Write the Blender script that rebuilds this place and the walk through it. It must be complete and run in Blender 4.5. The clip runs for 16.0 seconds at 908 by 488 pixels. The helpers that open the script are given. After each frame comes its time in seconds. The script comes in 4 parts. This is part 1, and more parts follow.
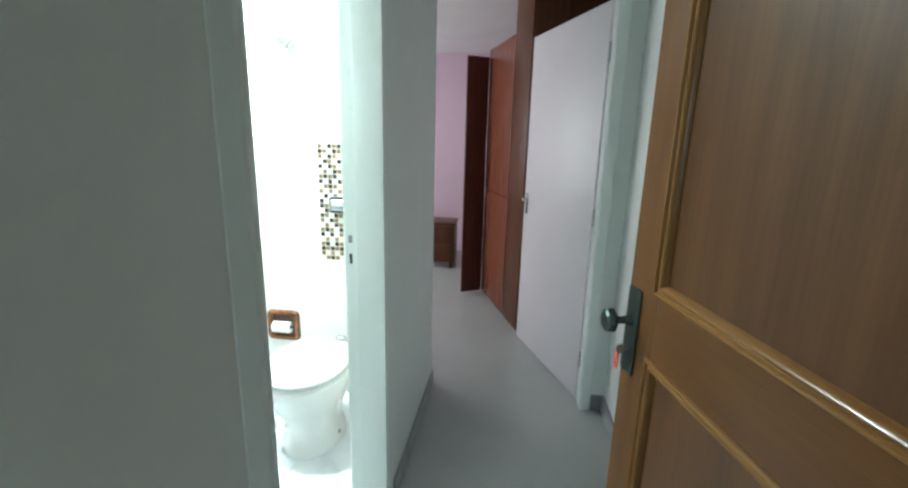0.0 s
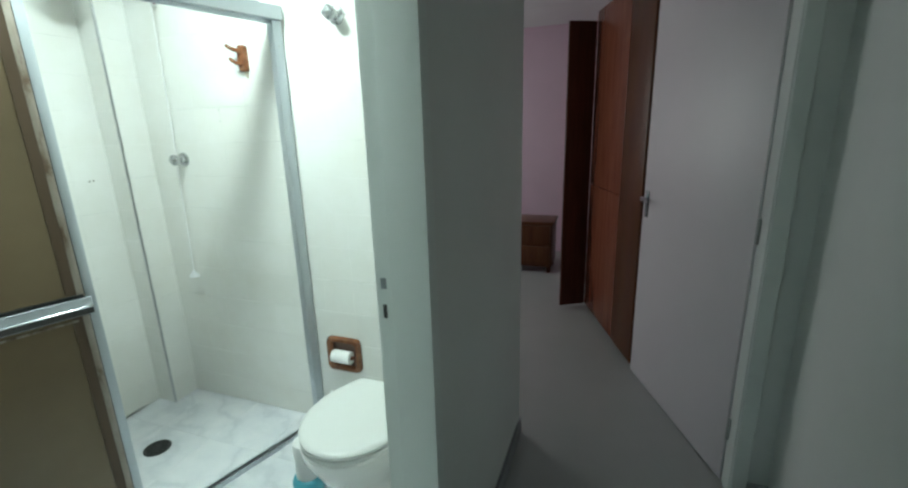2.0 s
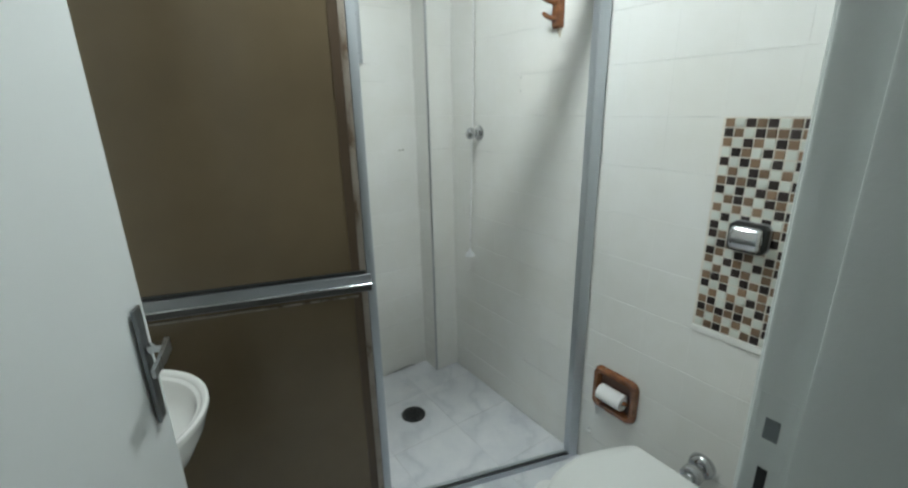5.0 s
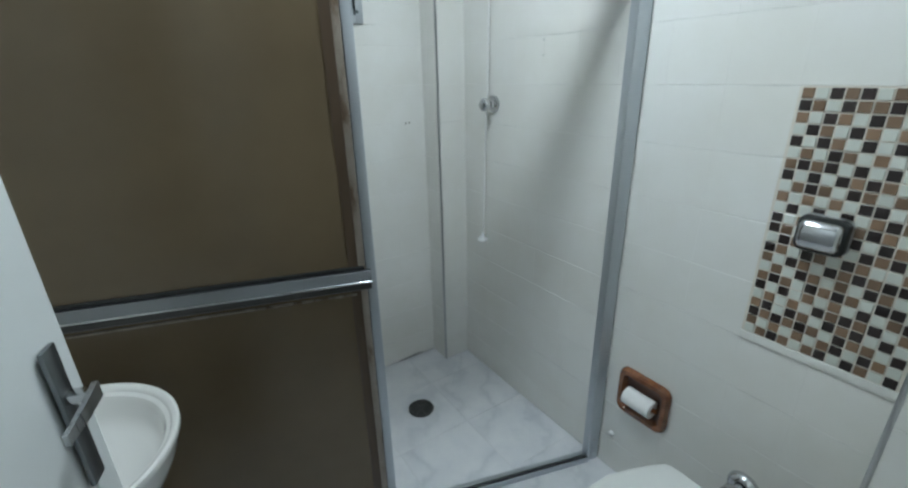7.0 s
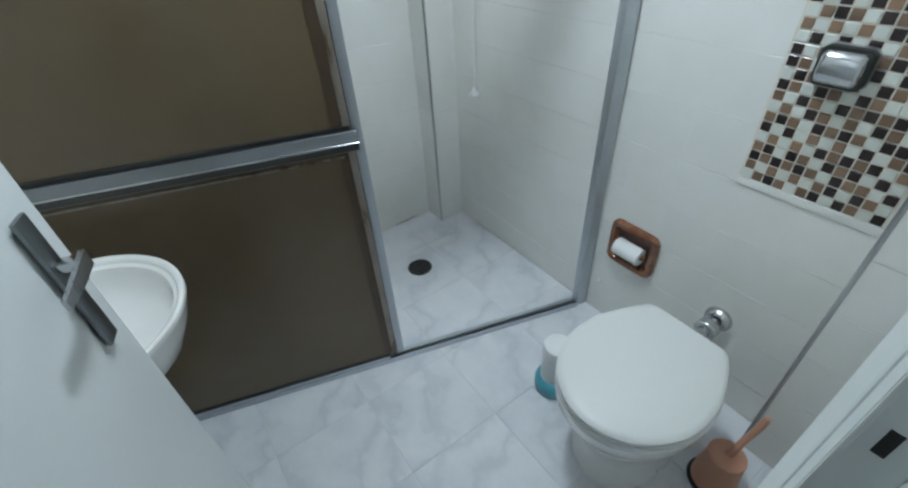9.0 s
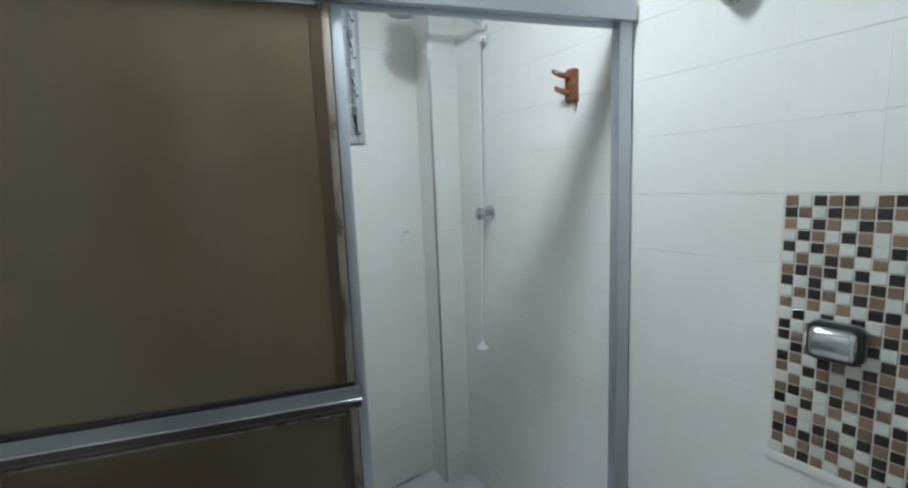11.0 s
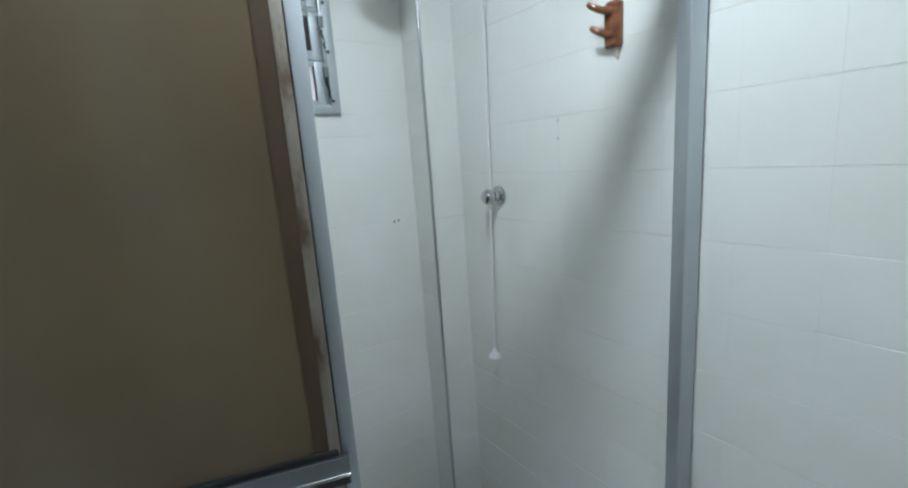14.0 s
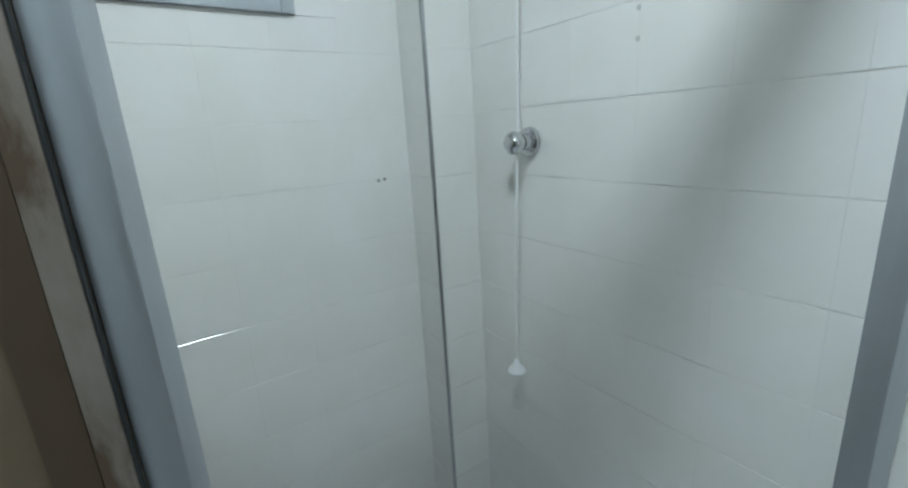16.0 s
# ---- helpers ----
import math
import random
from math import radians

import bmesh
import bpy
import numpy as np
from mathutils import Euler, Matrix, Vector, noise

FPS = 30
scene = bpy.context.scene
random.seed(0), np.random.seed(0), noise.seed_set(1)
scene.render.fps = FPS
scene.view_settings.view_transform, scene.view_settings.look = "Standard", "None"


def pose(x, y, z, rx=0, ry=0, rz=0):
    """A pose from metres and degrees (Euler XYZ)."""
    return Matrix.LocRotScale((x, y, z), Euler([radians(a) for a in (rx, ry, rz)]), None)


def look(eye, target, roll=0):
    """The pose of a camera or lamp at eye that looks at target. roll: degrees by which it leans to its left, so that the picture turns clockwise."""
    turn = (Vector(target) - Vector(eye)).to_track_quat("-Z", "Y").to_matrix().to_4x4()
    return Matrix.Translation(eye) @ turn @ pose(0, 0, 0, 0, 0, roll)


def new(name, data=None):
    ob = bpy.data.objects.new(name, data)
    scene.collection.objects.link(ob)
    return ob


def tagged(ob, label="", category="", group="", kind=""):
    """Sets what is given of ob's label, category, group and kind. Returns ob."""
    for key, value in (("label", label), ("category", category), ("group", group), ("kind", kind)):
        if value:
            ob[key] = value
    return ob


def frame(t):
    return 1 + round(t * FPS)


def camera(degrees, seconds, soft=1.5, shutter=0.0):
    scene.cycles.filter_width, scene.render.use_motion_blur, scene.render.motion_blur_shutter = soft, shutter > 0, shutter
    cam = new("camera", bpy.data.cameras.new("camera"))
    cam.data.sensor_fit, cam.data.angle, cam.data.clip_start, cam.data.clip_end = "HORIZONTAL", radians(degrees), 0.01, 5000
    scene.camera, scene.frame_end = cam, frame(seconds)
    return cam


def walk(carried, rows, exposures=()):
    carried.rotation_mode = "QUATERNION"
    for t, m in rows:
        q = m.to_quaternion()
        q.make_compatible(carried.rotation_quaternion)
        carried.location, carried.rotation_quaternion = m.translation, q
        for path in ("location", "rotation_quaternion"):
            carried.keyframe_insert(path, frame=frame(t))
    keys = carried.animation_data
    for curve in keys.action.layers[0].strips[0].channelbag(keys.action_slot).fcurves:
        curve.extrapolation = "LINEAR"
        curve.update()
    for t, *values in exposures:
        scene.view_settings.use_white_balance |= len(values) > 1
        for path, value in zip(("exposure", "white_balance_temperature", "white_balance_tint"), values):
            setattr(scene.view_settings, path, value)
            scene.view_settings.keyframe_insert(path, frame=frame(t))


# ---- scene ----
cam = camera(91.7, 16.0, 2.3)
PATH = [
    (0, (-0.555, -1.389, 1.429), (-0.784, 0.544, 0.972), 1.5),
    (0.5, (-0.584, -1.26, 1.44), (-0.81, 0.674, 0.986), 1.5),
    (1, (-0.584, -1.116, 1.437), (-0.811, 0.815, 0.97), 1.2),
    (1.5, (-0.565, -0.954, 1.44), (-0.95, 0.949, 0.96), -0.1),
    (2, (-0.591, -0.832, 1.434), (-1.258, 0.984, 0.928), -1.6),
    (2.5, (-0.653, -0.751, 1.425), (-1.515, 0.977, 0.905), -1.2),
    (3, (-0.723, -0.672, 1.434), (-1.769, 0.951, 0.912), -0.4),
    (3.5, (-0.798, -0.627, 1.427), (-2.036, 0.857, 0.913), -0.4),
    (4, (-0.85, -0.612, 1.43), (-2.224, 0.744, 0.905), -0.2),
    (4.5, (-0.892, -0.558, 1.436), (-2.447, 0.579, 0.899), -1.4),
    (7, (-1.101, -0.394, 1.438), (-2.665, 0.627, 0.721), -1.3),
    (7.5, (-1.111, -0.396, 1.419), (-2.493, 0.51, 0.292), -3.9),
    (8, (-1.11, -0.404, 1.409), (-2.357, 0.392, 0.063), -5.1),
    (8.5, (-1.112, -0.395, 1.401), (-2.302, 0.354, -0.022), -5.4),
    (9, (-1.118, -0.383, 1.405), (-2.43, 0.477, 0.165), -3.8),
    (9.5, (-1.12, -0.386, 1.416), (-2.581, 0.595, 0.467), -1.7),
    (10, (-1.106, -0.378, 1.428), (-2.657, 0.646, 0.689), -1.6),
    (12.5, (-1.156, -0.348, 1.478), (-2.817, 0.75, 1.666), -2.7),
    (13, (-1.2, -0.352, 1.486), (-2.861, 0.76, 1.419), -3.9),
    (13.5, (-1.281, -0.301, 1.48), (-2.928, 0.795, 1.191), -3.4),
    (14, (-1.433, -0.214, 1.461), (-3.047, 0.904, 1.078), -4.0),
    (14.5, (-1.554, -0.124, 1.441), (-3.157, 0.989, 1.002), -3.7),
    (15, (-1.649, -0.037, 1.396), (-3.237, 1.079, 0.912), -3.3),
    (15.5, (-1.75, 0.027, 1.367), (-3.347, 1.122, 0.866), -3.3),
    (16, (-1.825, 0.049, 1.361), (-3.434, 1.124, 0.857), -3.5),
]
# seconds, stops, kelvin, tint
EXPOSURES = [(0.0, 2.2, 6000, -4), (0.7, 1.78, 6000, -6), (1.5, 0.93, 6100, -7), (2.5, 0.70, 6120, -7), (3.5, 0.42, 6250, -5), (4.5, 0.05, 6350, 7), (7.0, -0.15, 5880, 8), (8.5, 0.15, 5750, 9),
             (10.0, 0.0, 5750, 9), (12.5, -0.46, 6250, 13), (13.5, -0.24, 5920, 9), (14.5, -0.13, 5750, 8), (16.0, -0.12, 5740, 7)]
walk(cam, [(t, look(eye, target, roll)) for t, eye, target, roll in PATH], EXPOSURES)
LAMP_STRENGTH, LIVING_POWER, BEDROOM_POWER = 180.0, 1.55, 4.8
PCX, PCY = -1.205, 0.70   # free corner of the boxed column by the door
WARD, WARDZ = 0.30, 1.00  # wardrobe: width of its tall end unit, height of the split between its doors

# ---- light ----
world = bpy.data.worlds.new("world")
scene.world = world
world.use_nodes = True
wn = world.node_tree.nodes
sky = wn.new("ShaderNodeTexSky")
sky.sky_type, sky.sun_disc, sky.sun_elevation, sky.sun_rotation = "NISHITA", False, radians(45), radians(90)
wn["Background"].inputs["Strength"].default_value = 0.10
world.node_tree.links.new(sky.outputs["Color"], wn["Background"].inputs["Color"])


sun = new("sun", bpy.data.lights.new("sun", "SUN"))
sun.data.energy, sun.data.angle, sun.data.color = 4.5, radians(0.5), (1.0, 0.95, 0.88)
sun.matrix_world = look((10, 0, 10), (0, 0, 0))


def window_light(name, m, sx, sy, power, colour):
    data = bpy.data.lights.new(name, "AREA")
    data.shape, data.size, data.size_y, data.energy, data.color = "RECTANGLE", sx, sy, power, colour
    ob = new(name, data)
    ob.matrix_world = m
    return ob


window_light("living_window_light", look((-0.75, -4.46, 1.5), (-0.7, 0, 1.2)), 1.8, 1.2, LIVING_POWER, (0.88, 1.0, 0.95))
window_light("bedroom_window_light", look((-3.16, 2.7, 1.6), (0, 2.9, 1.0)), 1.3, 1.1, BEDROOM_POWER, (1.0, 0.93, 0.97))

# ---- materials ----


def mat(name, colour, rough=0.5, metal=0.0, **extra):
    m = bpy.data.materials.new(name)
    m.use_nodes = True
    b = m.node_tree.nodes["Principled BSDF"]
    b.inputs["Base Color"].default_value = (*colour, 1)
    b.inputs["Roughness"].default_value = rough
    b.inputs["Metallic"].default_value = metal
    for key, value in extra.items():
        b.inputs[key.replace("_", " ")].default_value = value
    return m


def nodes_of(m):
    nt = m.node_tree
    return nt, nt.nodes["Principled BSDF"]


def coords(nt, scale=(1, 1, 1)):
    tc = nt.nodes.new("ShaderNodeTexCoord")
    mp = nt.nodes.new("ShaderNodeMapping")
    mp.inputs["Scale"].default_value = scale
    nt.links.new(tc.outputs["Object"], mp.inputs["Vector"])
    return mp.outputs["Vector"]


def world_coords(nt, scale=(1, 1, 1)):
    ge = nt.nodes.new("ShaderNodeNewGeometry")
    mp = nt.nodes.new("ShaderNodeMapping")
    mp.inputs["Scale"].default_value = scale
    nt.links.new(ge.outputs["Position"], mp.inputs["Vector"])
    return mp.outputs["Vector"]


def noise_node(nt, vec, scale, detail=4.0, rough=0.55):
    n = nt.nodes.new("ShaderNodeTexNoise")
    n.inputs["Scale"].default_value, n.inputs["Detail"].default_value, n.inputs["Roughness"].default_value = scale, detail, rough
    nt.links.new(vec, n.inputs["Vector"])
    return n.outputs["Fac"]


def ramp(nt, fac, stops):
    r = nt.nodes.new("ShaderNodeValToRGB")
    els = r.color_ramp.elements
    while len(els) < len(stops):
        els.new(0.5)
    for e, (p, c) in zip(els, stops):
        e.position, e.color = p, (*c, 1)
    nt.links.new(fac, r.inputs["Fac"])
    return r.outputs["Color"]


def bump(nt, b, height, strength, distance=0.002):
    n = nt.nodes.new("ShaderNodeBump")
    n.inputs["Strength"].default_value, n.inputs["Distance"].default_value = strength, distance
    nt.links.new(height, n.inputs["Height"])
    nt.links.new(n.outputs["Normal"], b.inputs["Normal"])


def span(nt, fac, low, high):
    n = nt.nodes.new("ShaderNodeMapRange")
    n.inputs["To Min"].default_value, n.inputs["To Max"].default_value = low, high
    nt.links.new(fac, n.inputs["Value"])
    return n.outputs["Result"]


def shade(c, k):
    return tuple(min(1.0, v * k) for v in c)


def painted(name, colour, rough=0.55, wear=0.04):
    """Rolled wall paint: faint cloudiness, roller stipple."""
    m = mat(name, colour, rough)
    nt, b = nodes_of(m)
    v = world_coords(nt)
    big = noise_node(nt, v, 1.7, 5)
    nt.links.new(ramp(nt, big, [(0.3, shade(colour, 1 - wear)), (0.7, shade(colour, 1 + wear))]), b.inputs["Base Color"])
    bump(nt, b, noise_node(nt, v, 160, 3), 0.25, 0.001)
    return m


def tile_glaze(name, colour, rough=0.10, vary=0.03):
    """Glazed ceramic: each tile a touch different, softly uneven face."""
    m = mat(name, colour, rough, Coat_Weight=0.25, Coat_Roughness=0.1)
    nt, b = nodes_of(m)
    info = nt.nodes.new("ShaderNodeObjectInfo")
    v = world_coords(nt)
    tone = ramp(nt, info.outputs["Random"], [(0.0, shade(colour, 1 - vary)), (1.0, shade(colour, 1 + vary * 0.5))])
    haze = ramp(nt, noise_node(nt, v, 3.1, 6, 0.6), [(0.32, (0.94, 0.93, 0.90)), (0.66, (1, 1, 1))])
    film = nt.nodes.new("ShaderNodeMix")
    film.data_type, film.blend_type = "RGBA", "MULTIPLY"
    film.inputs["Factor"].default_value = 1.0
    nt.links.new(tone, film.inputs["A"])
    nt.links.new(haze, film.inputs["B"])
    nt.links.new(film.outputs["Result"], b.inputs["Base Color"])
    nt.links.new(span(nt, noise_node(nt, v, 6, 4), rough * 0.7, rough * 1.8), b.inputs["Roughness"])
    bump(nt, b, noise_node(nt, v, 9, 2), 0.25, 0.004)
    return m


def marble_glaze(name):
    m = mat(name, (0.7, 0.72, 0.75), 0.14)
    nt, b = nodes_of(m)
    info = nt.nodes.new("ShaderNodeObjectInfo")
    add = nt.nodes.new("ShaderNodeVectorMath")
    add.operation = "MULTIPLY_ADD"
    add.inputs[1].default_value = (1, 1, 1)
    comb = nt.nodes.new("ShaderNodeCombineXYZ")
    mul = nt.nodes.new("ShaderNodeMath")
    mul.operation = "MULTIPLY"
    mul.inputs[1].default_value = 40
    nt.links.new(info.outputs["Random"], mul.inputs[0])
    nt.links.new(mul.outputs[0], comb.inputs["X"])
    nt.links.new(mul.outputs[0], comb.inputs["Y"])
    nt.links.new(world_coords(nt), add.inputs[0])
    nt.links.new(comb.outputs[0], add.inputs[2])
    vec = add.outputs[0]
    warp = nt.nodes.new("ShaderNodeTexNoise")
    warp.inputs["Scale"].default_value, warp.inputs["Detail"].default_value = 4.0, 6.0
    nt.links.new(vec, warp.inputs["Vector"])
    mix = nt.nodes.new("ShaderNodeVectorMath")
    mix.operation = "MULTIPLY_ADD"
    mix.inputs[1].default_value = (0.35, 0.35, 0.35)
    nt.links.new(warp.outputs["Color"], mix.inputs[0])
    nt.links.new(vec, mix.inputs[2])
    wave = nt.nodes.new("ShaderNodeTexWave")
    wave.bands_direction = "DIAGONAL"
    for key, value in (("Scale", 2.2), ("Distortion", 7.0), ("Detail", 4.0), ("Detail Scale", 1.6)):
        wave.inputs[key].default_value = value
    nt.links.new(mix.outputs[0], wave.inputs["Vector"])
    veins = ramp(nt, wave.outputs["Fac"], [(0.0, (0.665, 0.68, 0.71)), (0.16, (0.72, 0.735, 0.76)), (0.45, (0.75, 0.76, 0.785)), (1.0, (0.775, 0.785, 0.805))])
    cloud = ramp(nt, noise_node(nt, vec, 5.5, 7, 0.65), [(0.28, (0.84, 0.855, 0.89)), (0.64, (1, 1, 1))])
    blend = nt.nodes.new("ShaderNodeMix")
    blend.data_type, blend.blend_type = "RGBA", "MULTIPLY"
    blend.inputs["Factor"].default_value = 0.8
    nt.links.new(veins, blend.inputs["A"])
    nt.links.new(cloud, blend.inputs["B"])
    nt.links.new(blend.outputs["Result"], b.inputs["Base Color"])
    nt.links.new(span(nt, noise_node(nt, vec, 14, 4), 0.12, 0.32), b.inputs["Roughness"])
    return m


def wood(name, dark, mid, light, rough=0.42, scale=1.0):
    """Varnished wood, grain along the object's z."""
    m = mat(name, mid, rough, Coat_Weight=0.03, Coat_Roughness=0.3, Specular_IOR_Level=0.22)
    nt, b = nodes_of(m)
    v = coords(nt, (9 * scale, 9 * scale, 0.7 * scale))
    fibre = noise_node(nt, v, 3.2, 9, 0.62)
    fine = noise_node(nt, coords(nt, (60 * scale, 60 * scale, 1.6 * scale)), 4.0, 5, 0.7)
    mixn = nt.nodes.new("ShaderNodeMath")
    mixn.operation = "MULTIPLY_ADD"
    mixn.inputs[1].default_value = 0.3
    nt.links.new(fine, mixn.inputs[0])
    sub = nt.nodes.new("ShaderNodeMath")
    sub.operation = "MULTIPLY"
    sub.inputs[1].default_value = 0.72
    nt.links.new(fibre, sub.inputs[0])
    nt.links.new(sub.outputs[0], mixn.inputs[2])
    nt.links.new(ramp(nt, mixn.outputs[0], [(0.30, dark), (0.5, mid), (0.72, light)]), b.inputs["Base Color"])
    nt.links.new(span(nt, fibre, rough * 0.8, rough * 1.3), b.inputs["Roughness"])
    bump(nt, b, fine, 0.12, 0.0008)
    return m


def brushed(name, colour, rough):
    m = mat(name, colour, rough, 1.0)
    nt, b = nodes_of(m)
    nt.links.new(span(nt, noise_node(nt, coords(nt, (120, 120, 3)), 2, 4), rough * 0.75, rough * 1.35), b.inputs["Roughness"])
    return m


WALL = painted("wall_paint", (0.74, 0.76, 0.74), 0.5)
LILAC = painted("lilac_wall_paint", (0.70, 0.52, 0.62), 0.6)
CEIL = painted("ceiling_paint", (0.86, 0.86, 0.85), 0.8)
TRIM = painted("white_enamel", (0.74, 0.775, 0.755), 0.45, 0.03)
DOORWHITE = painted("door_enamel", (0.76, 0.79, 0.79), 0.35, 0.02)
PINKDOOR = painted("bedroom_door_enamel", (0.74, 0.70, 0.73), 0.4, 0.03)
TILE = tile_glaze("white_wall_tile", (0.83, 0.83, 0.805), 0.10, 0.012)


def stained_grout():
    """Pale grout that has gone grey along some stretches."""
    m = mat("tile_grout", (0.80, 0.795, 0.77), 0.6)
    nt, b = nodes_of(m)
    n = noise_node(nt, world_coords(nt), 3.4, 4, 0.6)
    nt.links.new(ramp(nt, n, [(0.36, (0.58, 0.57, 0.54)), (0.48, (0.78, 0.775, 0.75)), (0.62, (0.83, 0.825, 0.80))]), b.inputs["Base Color"])
    return m


GROUT = stained_grout()
MARBLE = marble_glaze("marbled_floor_tile")
FLOORGROUT = painted("floor_grout", (0.64, 0.65, 0.67), 0.8, 0.08)
SLAB = painted("grey_floor", (0.42, 0.43, 0.42), 0.28, 0.06)
SKIRT = painted("grey_skirting", (0.30, 0.31, 0.33), 0.35, 0.08)
ALU = brushed("anodised_aluminium", (0.52, 0.555, 0.59), 0.44)
BARALU = brushed("dull_bar_aluminium", (0.25, 0.262, 0.28), 0.34)
CHROME = mat("chrome", (0.58, 0.59, 0.60), 0.14, 1.0)
STEEL = brushed("brushed_steel", (0.50, 0.51, 0.52), 0.28)
PLATESTEEL = brushed("dull_plate_steel", (0.24, 0.26, 0.27), 0.34)
STAYGREY = mat("grey_cast_metal", (0.20, 0.22, 0.22), 0.45, 0.7)
PEWTER = brushed("dark_pewter", (0.075, 0.092, 0.087), 0.38)
BLACK = mat("black_plastic", (0.02, 0.022, 0.022), 0.4)
# Near-black fill that paints the shade inside slot, drain and track groove.
DARK = mat("recess_shade", (0.03, 0.03, 0.03), 0.8)
CERAMIC = mat("white_ceramic", (0.83, 0.83, 0.81), 0.12, Coat_Weight=0.4)
SEATWHITE = mat("seat_plastic", (0.70, 0.71, 0.69), 0.28)
WHITEPLASTIC = mat("white_plastic", (0.80, 0.81, 0.80), 0.35)
PAPER = painted("tissue_paper", (0.86, 0.86, 0.85), 0.9, 0.03)
PEACH = painted("peach_plastic", (0.55, 0.29, 0.19), 0.45, 0.05)
TEAL = mat("teal_plastic", (0.09, 0.34, 0.42), 0.35)


def worn_alu():
    m = mat("worn_aluminium", (0.42, 0.38, 0.33), 0.5, 0.6)
    nt, b = nodes_of(m)
    n = noise_node(nt, coords(nt, (12, 12, 4)), 2.0, 6, 0.6)
    nt.links.new(ramp(nt, n, [(0.34, (0.14, 0.098, 0.066)), (0.45, (0.28, 0.24, 0.20)), (0.7, (0.37, 0.33, 0.292))]), b.inputs["Base Color"])
    return m


WORNALU = worn_alu()
VINYL = mat("brown_vinyl_strip", (0.080, 0.052, 0.030), 0.45)
# Near-black colour that paints the shade on the towel bar's lower face.
BARSHADE = mat("dark_bar_shade", (0.055, 0.052, 0.050), 0.4)
RED = mat("red_tag", (0.65, 0.05, 0.03), 0.4)
CORD = mat("white_cord", (0.80, 0.80, 0.79), 0.7)
KNOBWHITE = mat("bright_white_plastic", (0.88, 0.89, 0.90), 0.35)
WOODDOOR = wood("varnished_door_wood", (0.073, 0.028, 0.008), (0.109, 0.044, 0.012), (0.145, 0.062, 0.019))
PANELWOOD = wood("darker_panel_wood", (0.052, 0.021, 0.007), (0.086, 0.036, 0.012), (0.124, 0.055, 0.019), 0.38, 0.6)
MOULD = wood("golden_moulding_wood", (0.135, 0.062, 0.019), (0.195, 0.095, 0.031), (0.25, 0.13, 0.048), 0.20)
REDWOOD = wood("reddish_wardrobe_wood", (0.12, 0.036, 0.020), (0.20, 0.064, 0.036), (0.27, 0.092, 0.054), 0.22)
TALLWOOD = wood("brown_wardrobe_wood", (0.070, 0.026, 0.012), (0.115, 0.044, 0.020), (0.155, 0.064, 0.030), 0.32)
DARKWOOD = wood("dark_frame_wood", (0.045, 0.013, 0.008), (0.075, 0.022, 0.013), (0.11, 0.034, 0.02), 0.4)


def brown_glaze():
    m = mat("brown_glazed_ceramic", (0.20, 0.075, 0.03), 0.12, Coat_Weight=0.5)
    nt, b = nodes_of(m)
    n = noise_node(nt, coords(nt), 35, 5)
    nt.links.new(ramp(nt, n, [(0.3, (0.12, 0.04, 0.016)), (0.7, (0.29, 0.115, 0.045))]), b.inputs["Base Color"])
    return m


BROWNCER = brown_glaze()


def bronze_acrylic():
    m = mat("bronze_acrylic", (0.16, 0.127, 0.083), 0.26)
    nt, b = nodes_of(m)
    v = coords(nt)
    nt.links.new(ramp(nt, noise_node(nt, v, 2.2, 4), [(0.3, (0.132, 0.099, 0.060)), (0.7, (0.172, 0.130, 0.079))]), b.inputs["Base Color"])
    bump(nt, b, noise_node(nt, v, 300, 2), 0.12, 0.0006)
    return m


ACRYLIC = bronze_acrylic()


def frosted():
    m = mat("frosted_glass", (0.97, 0.96, 0.97), 0.5, Transmission_Weight=1.0, IOR=1.3)
    nt, b = nodes_of(m)
    bump(nt, b, noise_node(nt, coords(nt), 140, 2), 0.3, 0.001)
    return m


FROSTED = frosted()
CLEAR = mat("clear_glass", (0.95, 0.96, 0.96), 0.03, Transmission_Weight=1.0, IOR=1.45)
LAMPGLOW = mat("lamp_diffuser", (0.9, 0.9, 0.88), 0.4, Emission_Color=(0.93, 1.0, 0.985, 1), Emission_Strength=LAMP_STRENGTH)
MOSAIC = {"d": tile_glaze("mosaic_dark_brown", (0.026, 0.016, 0.014), 0.30, 0.35), "t": tile_glaze("mosaic_tan", (0.26, 0.168, 0.105), 0.25, 0.32),
          "w": tile_glaze("mosaic_white", (0.70, 0.73, 0.68), 0.30, 0.05)}
MOSAICGROUT = painted("mosaic_grout", (0.72, 0.68, 0.60), 0.8, 0.06)

# ---- mesh helpers ----


def to_mesh(name, bm, material, smooth=False):
    me = bpy.data.meshes.new(name)
    bmesh.ops.recalc_face_normals(bm, faces=bm.faces[:])
    bm.to_mesh(me)
    bm.free()
    me.materials.append(material)
    if smooth:
        me.set_sharp_from_angle(angle=radians(38))
    return me


def part(name, bm, material, parent, label="", smooth=True):
    ob = new(name, to_mesh(name, bm, material, smooth))
    ob.parent = parent
    return tagged(ob, label)


def thing(name, m, label, category, group="", kind=""):
    ob = new(name)
    ob.empty_display_size = 0.05
    ob.matrix_world = m
    return tagged(ob, label, category, group, kind)


def solid(name, bm, material, label, category="", kind="structure", smooth=False):
    return tagged(new(name, to_mesh(name, bm, material, smooth)), label, category, "", kind)


